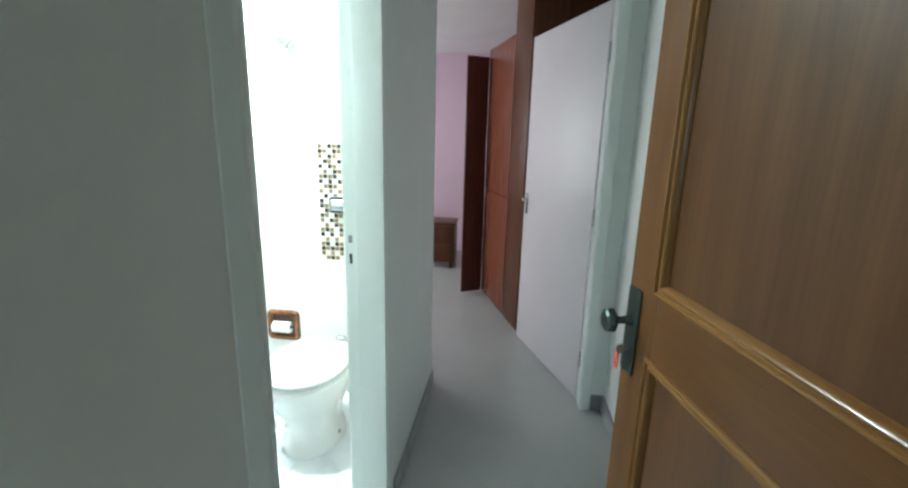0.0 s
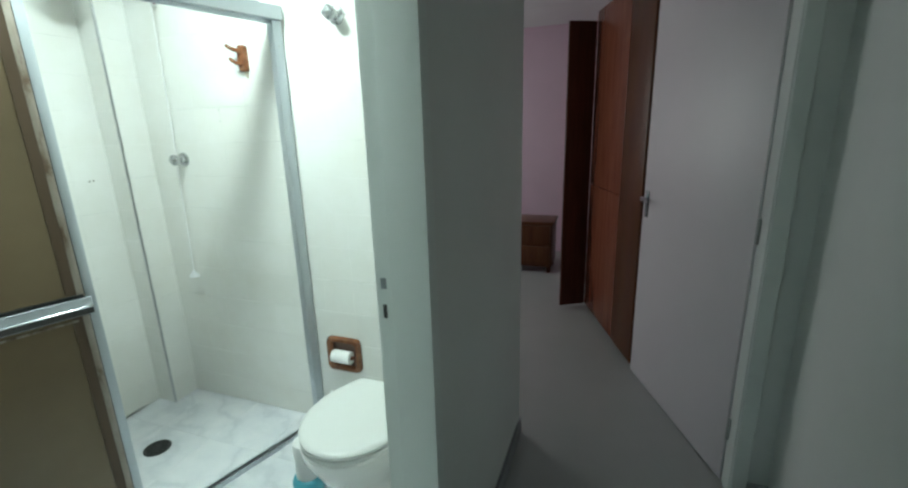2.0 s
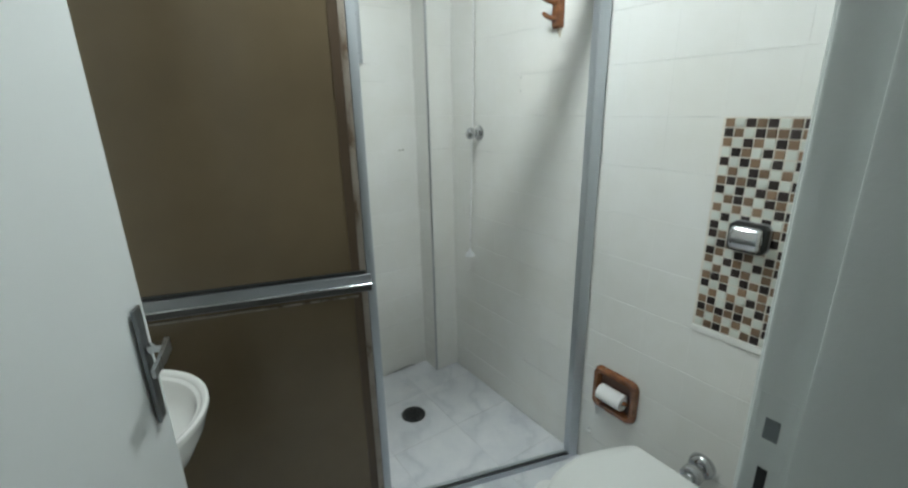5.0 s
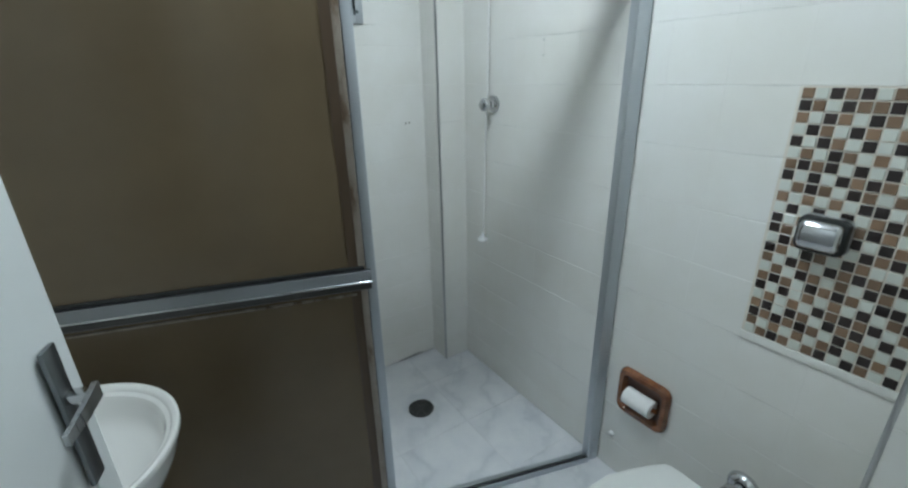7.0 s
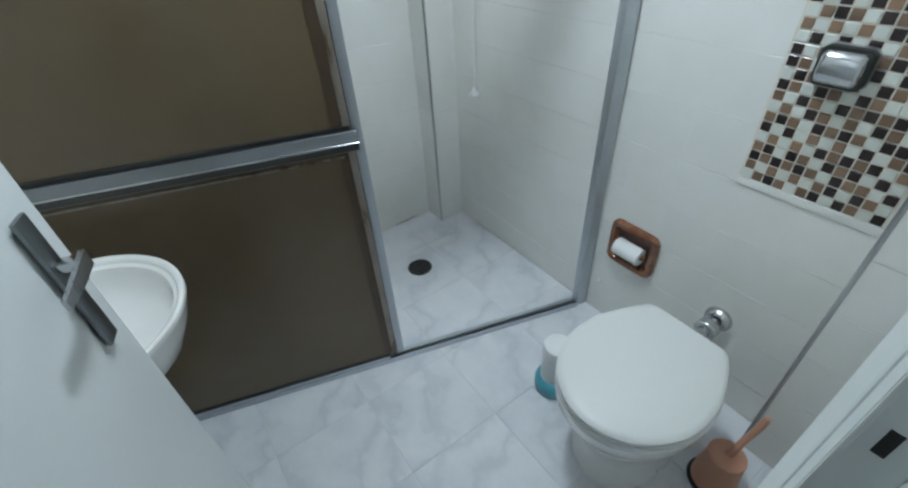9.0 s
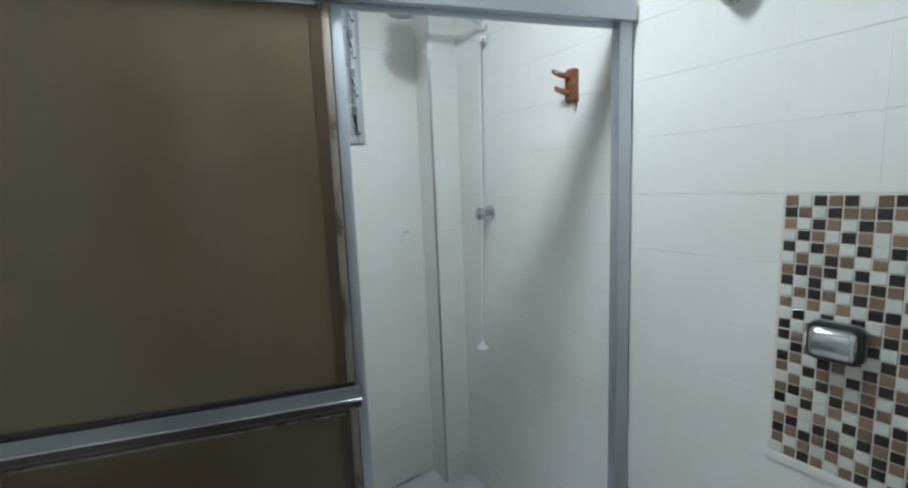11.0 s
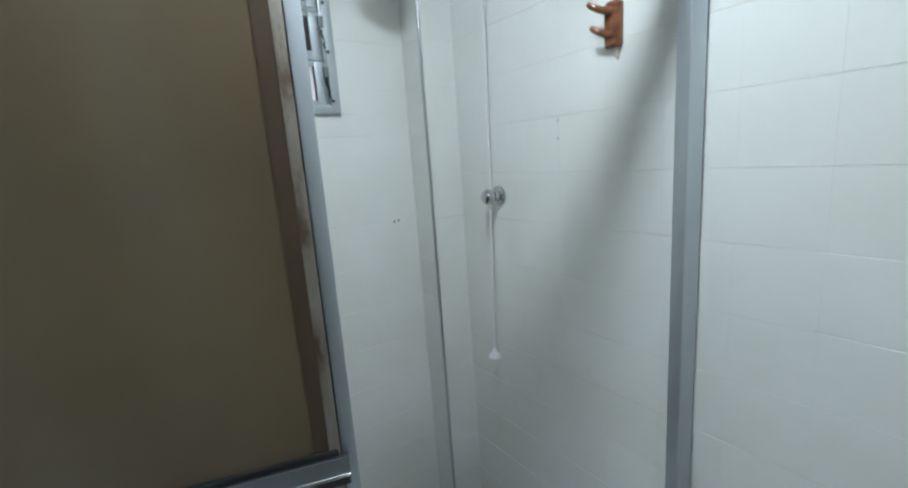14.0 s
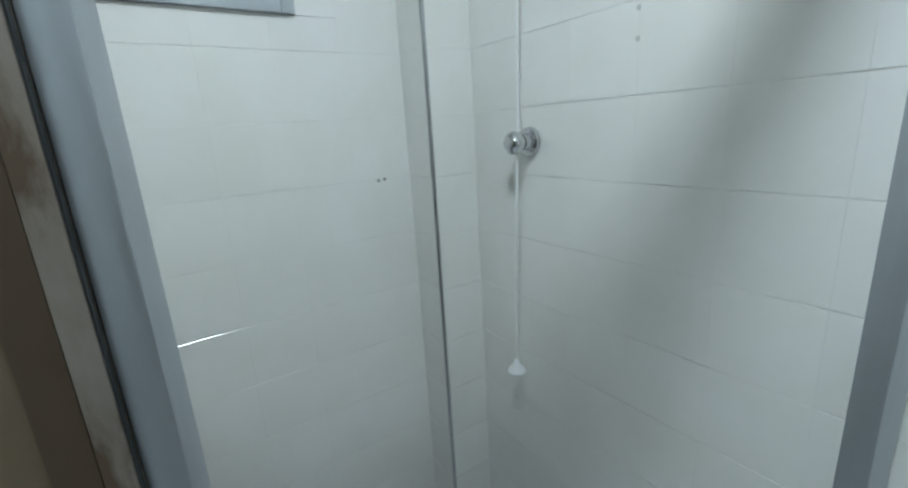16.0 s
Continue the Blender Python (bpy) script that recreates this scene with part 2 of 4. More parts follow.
def box(x0, x1, y0, y1, z0, z1, bevel=0.0, seg=2, bm=None):
    own = bmesh.new()
    bmesh.ops.create_cube(own, size=1)
    bmesh.ops.transform(own, matrix=Matrix.Translation(((x0 + x1) / 2, (y0 + y1) / 2, (z0 + z1) / 2)) @ Matrix.Diagonal((x1 - x0, y1 - y0, z1 - z0, 1)), verts=own.verts)
    if bevel:
        res = bmesh.ops.bevel(own, geom=own.edges[:], offset=bevel, segments=seg, affect="EDGES", profile=0.6)
        for f in res["faces"]:
            f.smooth = True
    if bm is None:
        return own
    return merge(bm, own)


def merge(bm, other, m=None):
    if m is not None:
        bmesh.ops.transform(other, matrix=m, verts=other.verts)
    me = bpy.data.meshes.new("join")
    other.to_mesh(me)
    other.free()
    bm.from_mesh(me)
    bpy.data.meshes.remove(me)
    return bm


def lathe(profile, segs=32):
    """A turned shape about z: profile of (radius, z)."""
    bm = bmesh.new()
    rings = []
    for r, z in profile:
        if r < 1e-5:
            rings.append([bm.verts.new((0, 0, z))])
        else:
            rings.append([bm.verts.new((r * math.cos(2 * math.pi * i / segs), r * math.sin(2 * math.pi * i / segs), z)) for i in range(segs)])
    for a, b in zip(rings, rings[1:]):
        for i in range(segs):
            j = (i + 1) % segs
            vs = [a[0], b[i], b[j]] if len(a) == 1 else [a[i], b[0], a[j]] if len(b) == 1 else [a[i], b[i], b[j], a[j]]
            if len(set(vs)) > 2:
                bm.faces.new(vs).smooth = True
    return bm


def sweep(points, r, segs=12):
    """A tube along points; r one radius or one for each point."""
    bm = bmesh.new()
    pts = [Vector(p) for p in points]
    rs = r if isinstance(r, (list, tuple)) else [r] * len(pts)
    rings, side = [], None
    for i, p in enumerate(pts):
        d = (pts[min(i + 1, len(pts) - 1)] - pts[max(i - 1, 0)]).normalized()
        ref = side if side is not None else (Vector((0, 0, 1)) if abs(d.z) < 0.9 else Vector((1, 0, 0)))
        u = d.cross(ref).normalized()
        w = u.cross(d).normalized()
        side = w
        rings.append([bm.verts.new(p + rs[i] * (math.cos(2 * math.pi * k / segs) * u + math.sin(2 * math.pi * k / segs) * w)) for k in range(segs)])
    for a, b in zip(rings, rings[1:]):
        for k in range(segs):
            bm.faces.new((a[k], a[(k + 1) % segs], b[(k + 1) % segs], b[k])).smooth = True
    bm.faces.new(rings[0])
    bm.faces.new(rings[-1][::-1])
    return bm


def loft(rings, cap_low=True, cap_high=True):
    """Skin through rings of equal numbers of points."""
    bm = bmesh.new()
    rows = [[bm.verts.new(p) for p in ring] for ring in rings]
    n = len(rows[0])
    for a, b in zip(rows, rows[1:]):
        for k in range(n):
            bm.faces.new((a[k], a[(k + 1) % n], b[(k + 1) % n], b[k])).smooth = True
    if cap_low:
        bm.faces.new(rows[0][::-1])
    if cap_high:
        bm.faces.new(rows[-1])
    return bm


def rounded(w, h, r, seg=6):
    """Outline of a rounded rectangle in x, z about the origin."""
    out = []
    for cx, cz, a0 in ((w / 2 - r, h / 2 - r, 0), (-w / 2 + r, h / 2 - r, 90), (-w / 2 + r, -h / 2 + r, 180), (w / 2 - r, -h / 2 + r, 270)):
        for i in range(seg + 1):
            a = radians(a0 + 90 * i / seg)
            out.append((cx + r * math.cos(a), cz + r * math.sin(a)))
    return out


def turn(bm, m):
    bmesh.ops.transform(bm, matrix=m, verts=bm.verts)
    return bm


def flat(bm):
    for f in bm.faces:
        f.smooth = False
    return bm


tile_meshes = {}


def tile_mesh(w, h, depth, material, bevel=0.0009, side=None):
    """A flat tile in x, y with its face up at z = depth and eased edges."""
    side = bevel if side is None else side
    key = (round(w, 4), round(h, 4), depth, material.name)
    if key not in tile_meshes:
        a, b = w / 2, h / 2
        low = [(-a, -b, 0), (a, -b, 0), (a, b, 0), (-a, b, 0)]
        mid = [(x, y, depth - bevel * 0.8) for x, y, _ in low]
        top = [(x - math.copysign(side, x), y - math.copysign(bevel, y), depth) for x, y, _ in low]
        faces = [(8, 9, 10, 11)]
        for i in range(4):
            j = (i + 1) % 4
            faces += [(i, j, j + 4, i + 4), (i + 4, j + 4, j + 8, i + 8)]
        me = bpy.data.meshes.new("tile")
        me.from_pydata(low + mid + top, [], faces)
        me.materials.append(material)
        tile_meshes[key] = me
    return tile_meshes[key]


def cuts(lo, hi, joint, pitch):
    k = math.ceil((lo - joint) / pitch + 1e-6)
    out = [lo]
    while joint + k * pitch < hi - 1e-6:
        out.append(joint + k * pitch)
        k += 1
    out.append(hi)
    return [(a, b) for a, b in zip(out, out[1:]) if b - a > 0.008]


def less(cell, hole):
    """The pieces of a cell that lie outside a hole."""
    (u0, u1, v0, v1), (a0, a1, b0, b1) = cell, hole
    if u1 <= a0 or u0 >= a1 or v1 <= b0 or v0 >= b1:
        return [cell]
    out = []
    if v0 < b0:
        out.append((u0, u1, v0, b0))
    if v1 > b1:
        out.append((u0, u1, b1, v1))
    lo, hi = max(v0, b0), min(v1, b1)
    if u0 < a0:
        out.append((u0, a0, lo, hi))
    if u1 > a1:
        out.append((a1, u1, lo, hi))
    return [c for c in out if c[1] - c[0] > 0.008 and c[3] - c[2] > 0.008]


def lay(parent, frame_m, us, vs, gap, depth, material, hole=None, name="tile", tilt=0.0, upright=0.0):
    """Lays tiles over the cells us x vs of the plane of frame_m (x along, y up, z out of the wall)."""
    rng = random.Random(7)
    for u0, u1 in us:
        for v0, v1 in vs:
            for a, b, c, d in (less((u0, u1, v0, v1), hole) if hole else [(u0, u1, v0, v1)]):
                ob = new(name, tile_mesh(b - a - gap * upright, d - c - gap, depth, material, 0.0009 if upright > 0.5 else 0.0007, 0.0009 if upright > 0.5 else 0.00006))
                ob.parent = parent
                ob.matrix_local = frame_m @ pose((a + b) / 2, (c + d) / 2, 0, rng.uniform(-tilt, tilt), rng.uniform(-tilt, tilt), 0)


# ---- plan ----
NY, SY, WX, EX, CEILZ = 0.80, -0.90, -2.94, -1.09, 2.46
HALL = -0.954      # hall face of the bathroom wall
TD = 0.0014        # how far the tiles stand proud of their joints
GRID = 0.1585      # wall tile pitch
FRONT = pose(-1.93, 0.80, 0, 0, 0, math.degrees(math.atan2(-0.957, -0.29)))  # shower front: x along it, y away from the shower
COLX, COLY = -2.815, 0.658

# ---- structure ----
slab = solid("floor_base", box(-3.4, 1.3, -4.6, 4.5, -0.14, -0.02), SLAB, "bare concrete slab under the floors", "floor")
hall_bm = box(EX + 0.04, 0.10, -1.30, 1.05, -0.02, 0)
box(-3.3, 1.2, 1.05, 4.4, -0.02, 0, bm=hall_bm)
box(-3.3, 1.2, -4.55, -1.30, -0.02, 0, bm=hall_bm)
solid("floor", hall_bm, SLAB, "smooth grey floor of the hall and bedroom", "floor")
bath_floor = solid("floor_bathroom", box(WX - TD, EX + 0.04, SY - TD, NY + TD, -0.02, -TD), FLOORGROUT, "white marbled ceramic tile floor with grey veins", "floor")
solid("ceiling", box(-3.4, 1.3, -4.6, 4.5, CEILZ, CEILZ + 0.12), CEIL, "flat white painted ceiling", "ceiling")

wall_n = solid("wall_bathroom_north", box(-3.3, -1.086, NY + TD, 1.0, 0, CEILZ), GROUT, "wall faced with glossy white square tiles", "wall")
wall_s = solid("wall_bathroom_south", box(-3.06, -1.086, -1.02, SY - TD, 0, CEILZ), GROUT, "wall faced with glossy white square tiles", "wall")
W0, W1, WZ0, WZ1 = -0.43, 0.392, 1.635, 2.256   # bathroom window
bm = box(-3.06, WX - TD, SY - TD, W0, 0, CEILZ)
box(-3.06, WX - TD, W1, NY + TD, 0, CEILZ, bm=bm)
box(-3.06, WX - TD, W0, W1, 0, WZ0, bm=bm)
box(-3.06, WX - TD, W0, W1, WZ1, CEILZ, bm=bm)
wall_w = solid("wall_bathroom_west", bm, GROUT, "shower wall of white tiles with a high window", "wall")
bm = box(-1.086, HALL, -1.21, -0.77, 0, CEILZ)
box(-1.086, HALL, 0.03, 1.0, 0, CEILZ, bm=bm)
box(-1.086, HALL, -0.77, 0.03, 2.13, CEILZ, bm=bm)
wall_e = solid("wall_hall_west", bm, WALL, "white painted wall between hall and bathroom", "wall")
bm = box(0.03, 0.15, -1.21, 1.0, 0, CEILZ)
solid("wall_hall_east", bm, WALL, "white painted hall wall", "wall")
bm = box(-0.07, 0.03, 0.87, 1.0, 0, CEILZ)
box(HALL, -0.07, 0.87, 1.0, 2.13, CEILZ, bm=bm)
box(0.15, 1.1, 0.88, 1.0, 0, CEILZ, bm=bm)
solid("wall_bedroom_south", bm, WALL, "white painted wall round the bedroom doorway", "wall")
bm = box(-3.3, -0.96, -1.33, -1.21, 0, CEILZ)
box(-0.07, 1.2, -1.33, -1.21, 0, CEILZ, bm=bm)
box(-0.96, -0.07, -1.33, -1.21, 2.13, CEILZ, bm=bm)
solid("wall_living_north", bm, WALL, "white painted wall with the hall doorway", "wall")
solid("wall_bedroom_north", box(-3.3, 1.1, 4.3, 4.42, 0, CEILZ), LILAC, "lilac painted bedroom wall", "wall")
solid("wall_bedroom_east", box(1.0, 1.12, 1.0, 4.3, 0, CEILZ), LILAC, "lilac painted bedroom wall", "wall")
bm = box(-3.32, -3.2, 1.0, 2.0, 0, CEILZ)
box(-3.32, -3.2, 3.4, 4.3, 0, CEILZ, bm=bm)
box(-3.32, -3.2, 2.0, 3.4, 0, 1.0, bm=bm)
box(-3.32, -3.2, 2.0, 3.4, 2.2, CEILZ, bm=bm)
solid("wall_bedroom_west", bm, LILAC, "lilac painted bedroom wall with a window opening", "wall")
bm = box(-3.3, -1.75, -4.62, -4.5, 0, CEILZ)
box(0.25, 1.2, -4.62, -4.5, 0, CEILZ, bm=bm)
box(-1.75, 0.25, -4.62, -4.5, 0, 0.9, bm=bm)
box(-1.75, 0.25, -4.62, -4.5, 2.15, CEILZ, bm=bm)
solid("wall_living_south", bm, WALL, "white painted wall with a window opening", "wall")
solid("wall_living_west", box(-3.42, -3.3, -4.62, -1.21, 0, CEILZ), WALL, "white painted wall", "wall")
solid("wall_living_east", box(1.2, 1.32, -4.62, -1.21, 0, CEILZ), WALL, "white painted wall", "wall")
for nm, b in (("baseboard_east", box(0.016, 0.03, -1.21, 0.87, 0, 0.085, 0.003)), ("baseboard_west", box(HALL, HALL + 0.012, 0.09, 1.0, 0, 0.08, 0.003)),
              ("baseboard_return", box(-0.045, 0.016, 0.856, 0.87, 0, 0.085, 0.003))):
    solid(nm, b, SKIRT, "low grey skirting along the hall wall", "skirting")


def lining(name, x0, x1, y0, y1, label):
    return solid(name, box(x0, x1, y0, y1, 0, 2.13, 0.003), TRIM, label, "door frame", smooth=True)


def cove(name, start, end, inward):
    """Plaster cove under the ceiling: a hollow quarter round between wall and ceiling."""
    r, a, b, n = 0.034, Vector(start), Vector(end), Vector(inward)
    prof = [(0.0, 0.0), (0.0, -r)] + [(r - r * math.cos(radians(k * 15)), -r + r * math.sin(radians(k * 15))) for k in range(1, 6)] + [(r, 0.0)]
    bm = loft([[p + n * u + Vector((0, 0, v)) for u, v in prof] for p in (a, b)])
    return solid(name, bm, CEIL, "white plaster cove between wall and ceiling", "cove", smooth=True)


cove("trim_cove_west", (WX + 0.0004, SY, CEILZ - 0.0004), (WX + 0.0004, COLY - 0.001, CEILZ - 0.0004), (1, 0, 0))
cove("trim_cove_north", (COLX + 0.001, NY - 0.0004, CEILZ - 0.0004), (PCX - 0.001, NY - 0.0004, CEILZ - 0.0004), (0, -1, 0))

# bathroom door frame: linings with a rebate on the bathroom side, casings on the hall side
frame_label = "white enamelled wooden door frame"
jamb_strike = lining("door_frame_strike", -1.045, HALL + 0.004, -0.012, 0.03, frame_label)
lining("door_frame_rebate", EX, -1.045, 0.0, 0.03, frame_label)
lining("door_frame_hinge", EX, HALL + 0.004, -0.77, -0.742, frame_label)
solid("door_frame_head", box(EX, HALL + 0.004, -0.742, -0.012, 2.10, 2.13, 0.002), TRIM, frame_label, "door frame")
hinge_casing = ((HALL, -0.815), (HALL + 0.003, -0.8148), (HALL + 0.019, -0.784), (HALL + 0.021, -0.775), (HALL + 0.017, -0.753), (HALL + 0.012, -0.748), (HALL, -0.748))
solid("trim_casing_hinge", flat(loft([[(x, y, z) for x, y in hinge_casing] for z in (0.0, 2.17)])), TRIM, frame_label, "door casing")
inner_casing = ((-1.0862, 0.0015), (-1.091, 0.003), (-1.0965, 0.019), (-1.0985, 0.0195), (-1.1005, 0.024), (-1.1122, 0.064), (-1.1122, 0.074), (-1.0862, 0.074))
solid("trim_casing_inner", flat(loft([[(x, y, z) for x, y in inner_casing] for z in (0.0, 2.17)])), TRIM, frame_label, "door casing")
solid("trim_casing_head", box(HALL, HALL + 0.012, -0.748, 0.0, 2.11, 2.17, 0.004), TRIM, frame_label, "door casing")
solid("door_frame_bedroom", box(-0.102, -0.07, 0.856, 1.0, 0, 2.13, 0.003), TRIM, "white painted bedroom door frame", "door frame")
solid("trim_casing_bedroom", box(-0.098, -0.046, 0.845, 0.856, 0, 2.17, 0.003), TRIM, "white painted bedroom door casing", "door casing")

# ---- hall: doors ----


def lever_handle(door, s, z, side, reach=-0.075, half=0.10):
    """Back plate and lever on a door leaf; side is the sign of its local y."""
    y = side
    pl = part("handle_plate", box(s - 0.0145, s + 0.0145, min(y * 0.0, y * 0.006), max(y * 0.0, y * 0.006), z - half, z + half, 0.002), PLATESTEEL, door, "brushed steel plate")
    y0, y1 = sorted((y * 0.003, y * 0.034))
    part("lever_neck", box(s - 0.009, s + 0.009, y0, y1, z + 0.024, z + 0.036, 0.002), CHROME, pl, "brushed steel lever")
    near, far, k = s + 0.009, s + reach, 1 if y > 0 else -1
    blade = [[(px, k * py, z + pz) for px, py, pz in ring] for ring in (
        [(near, 0.029, 0.018), (near, 0.036, 0.018), (near, 0.036, 0.040), (near, 0.029, 0.040)],
        [(s + reach * 0.45, 0.032, 0.018), (s + reach * 0.45, 0.038, 0.018), (s + reach * 0.45, 0.038, 0.037), (s + reach * 0.45, 0.032, 0.037)],
        [(far, 0.030, 0.016), (far, 0.035, 0.016), (far, 0.035, 0.030), (far, 0.030, 0.030)])]
    part("lever", flat(loft(blade)), STEEL, pl, "brushed steel lever")


def bathroom_door():
    ang = 180 - math.degrees(math.atan2(0.195, 0.69))
    d = thing("bathroom_door", pose(-1.083, -0.738, 0.008, 0, 0, ang), "white enamelled bathroom door standing open", "door")
    part("leaf", box(0, 0.722, 0.004, 0.039, 0, 2.085, 0.003), DOORWHITE, d)
    lever_handle(d, 0.668, 1.045, -1)
    for z in (0.25, 1.05, 1.85):
        part("hinge", sweep([(0.0, 0.0, z - 0.04), (0.0, 0.0, z + 0.04)], 0.006), STEEL, d, "steel hinge")
    return d


bathroom_door()

strike = tagged(new("strike_plate", to_mesh("strike_plate", box(-1.085, -1.052, -0.0007, 0.0, 0.99, 1.14), TRIM)), "painted strike plate let into the white door frame", "strike plate")
# Raised near-black patch paints the depth of the bolt slot.
part("keyhole_slot", box(-1.074, -1.064, -0.0014, -0.0006, 1.014, 1.048), DARK, strike, "bolt slot with its depth painted dark", False)
part("latch_slot", box(-1.076, -1.062, -0.0016, -0.0006, 1.086, 1.112), PLATESTEEL, strike, "steel latch slot", False)


def bedroom_door():
    ang = math.degrees(math.atan2(1.752 - 0.94, -0.441 + 0.112))
    d = thing("bedroom_door", pose(-0.108, 0.940, 0.008, 0, 0, ang), "pale flush bedroom door standing ajar", "door")
    part("leaf", box(0.010, 0.87, -0.036, 0, 0, 2.085, 0.003), PINKDOOR, d)
    lever_handle(d, 0.825, 1.01, 1, -0.07, 0.07)
    for z in (0.25, 1.05, 1.85):
        part("hinge", sweep([(-0.006, 0.004, z - 0.045), (-0.006, 0.004, z + 0.045)], 0.007), STEEL, d, "steel hinge")


bedroom_door()


def moulding(length, flip, face):
    """Mitred strip along z with two beads and a groove: x inwards from the panel's edge, y out of the leaf."""
    prof = ((0, 0.002), (0, -0.0045), (0.0025, -0.0075), (0.0065, -0.0075), (0.009, -0.0045), (0.010, -0.001), (0.0125, -0.001), (0.014, -0.004), (0.0175, -0.005),
            (0.021, -0.003), (0.025, 0.006), (0.026, 0.0112), (0.018, 0.0112), (0.010, 0.006))
    k = -1 if face else 1
    return flat(loft([[(flip * u, k * v, e * (length / 2 - u)) for u, v in prof] for e in (-1, 1)]))


def wooden_door():
    """Panelled door: x from the free edge to the hinges, y towards the room it opens into."""
    ang = math.degrees(math.atan2(-0.981, 0.192))
    d = thing("panelled_door", pose(-0.275, -0.42, 0.008, 0, 0, ang), "varnished brown wooden panelled door standing open", "door")
    w, h, t = 0.80, 2.085, 0.036
    part("stile", box(0, 0.115, 0, t, 0, h, 0.003), WOODDOOR, d)
    part("stile", box(w - 0.115, w, 0, t, 0, h, 0.003), WOODDOOR, d)
    for z0, z1 in ((0, 0.20), (0.994, 1.140), (1.965, h)):
        rail = part("rail", box(-0.5 * (z1 - z0), 0.5 * (z1 - z0), 0.0, t, 0.115, w - 0.115, 0.003), WOODDOOR, d)
        rail.matrix_local = pose(0, 0, (z0 + z1) / 2, 0, 90, 0)
    for z0, z1 in ((0.20, 0.994), (1.140, 1.965)):
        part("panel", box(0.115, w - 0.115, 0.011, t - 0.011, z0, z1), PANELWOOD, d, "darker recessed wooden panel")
        for face in (0, 1):
            for x, flip in ((0.101, 1), (w - 0.101, -1)):
                m = part("moulding", moulding(z1 - z0 + 0.012, flip, face), MOULD, d, "raised double-bead moulding")
                m.matrix_local = pose(x, face * t, (z0 + z1) / 2)
            for z, flip in ((z0 - 0.006, -1), (z1 + 0.006, 1)):
                m = part("moulding", moulding(w - 0.202 - 0.002, flip, face), MOULD, d, "raised double-bead moulding")
                m.matrix_local = pose(w / 2, face * t, z, 0, 90, 0)
    for side, yy in ((-1, 0.0), (1, t)):
        pl = part("lock_plate", box(0.008, 0.058, min(yy, yy + side * 0.006), max(yy, yy + side * 0.006), 0.930, 1.125, 0.002), PEWTER, d, "dark pewter lock plate")
        kn = lathe([(0, 0), (0.013, 0), (0.011, 0.012), (0.0085, 0.016), (0.0085, 0.034), (0.016, 0.038), (0.0265, 0.042), (0.0275, 0.049), (0.0255, 0.057), (0.018, 0.062), (0, 0.063)], 8)
        part("knob", turn(flat(kn), pose(0.033, yy + side * 0.005, 1.052, -90 * side)), PEWTER, pl, "dark octagonal knob", False)
    key = part("key", sweep([(0.033, -0.004, 0.985), (0.033, -0.018, 0.985)], 0.004), STEEL, d, "steel key in the lock")
    part("key_bow", turn(lathe([(0, 0), (0.011, 0), (0.011, 0.003), (0, 0.003)], 16), pose(0.033, -0.024, 0.985, 0, 90, 0)), STEEL, key)
    part("key_tag", box(0.027, 0.039, -0.031, -0.027, 0.938, 0.976, 0.0015), RED, key, "red plastic key tag")
    return d


wooden_door()

# ---- bedroom beyond the ajar door ----


def wardrobe():
    ang = math.degrees(math.atan2(2.69 - 1.81, -0.766 + 0.45))
    d = thing("wardrobe", pose(-0.452, 1.815, 0, 0, 0, ang), "tall reddish brown wooden wardrobe with one narrow door open", "wardrobe")
    ln, cut = 0.93, WARD
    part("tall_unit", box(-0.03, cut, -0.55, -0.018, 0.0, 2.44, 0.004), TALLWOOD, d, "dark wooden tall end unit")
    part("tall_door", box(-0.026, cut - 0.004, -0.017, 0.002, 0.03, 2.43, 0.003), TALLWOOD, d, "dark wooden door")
    part("carcass", box(cut + 0.002, ln, -0.55, -0.02, 0.06, 2.20, 0.003), REDWOOD, d)
    part("plinth", box(cut + 0.002, ln, -0.53, -0.04, 0, 0.06), DARKWOOD, d, "dark recessed plinth")
    for z0, z1 in ((0.03, WARDZ - 0.003), (WARDZ + 0.003, 2.195)):
        part("door", box(cut + 0.003, ln - 0.003, -0.018, 0.0, z0, z1, 0.003), REDWOOD, d)
    # The leaf's unlit side is put into its darker wood.
    leaf = part("open_door", box(0, 0.205, -0.02, 0.0, 0.02, 2.137, 0.003), DARKWOOD, d, "narrow open door, darker wood for its unlit side")
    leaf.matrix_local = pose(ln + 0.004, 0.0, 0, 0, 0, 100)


wardrobe()


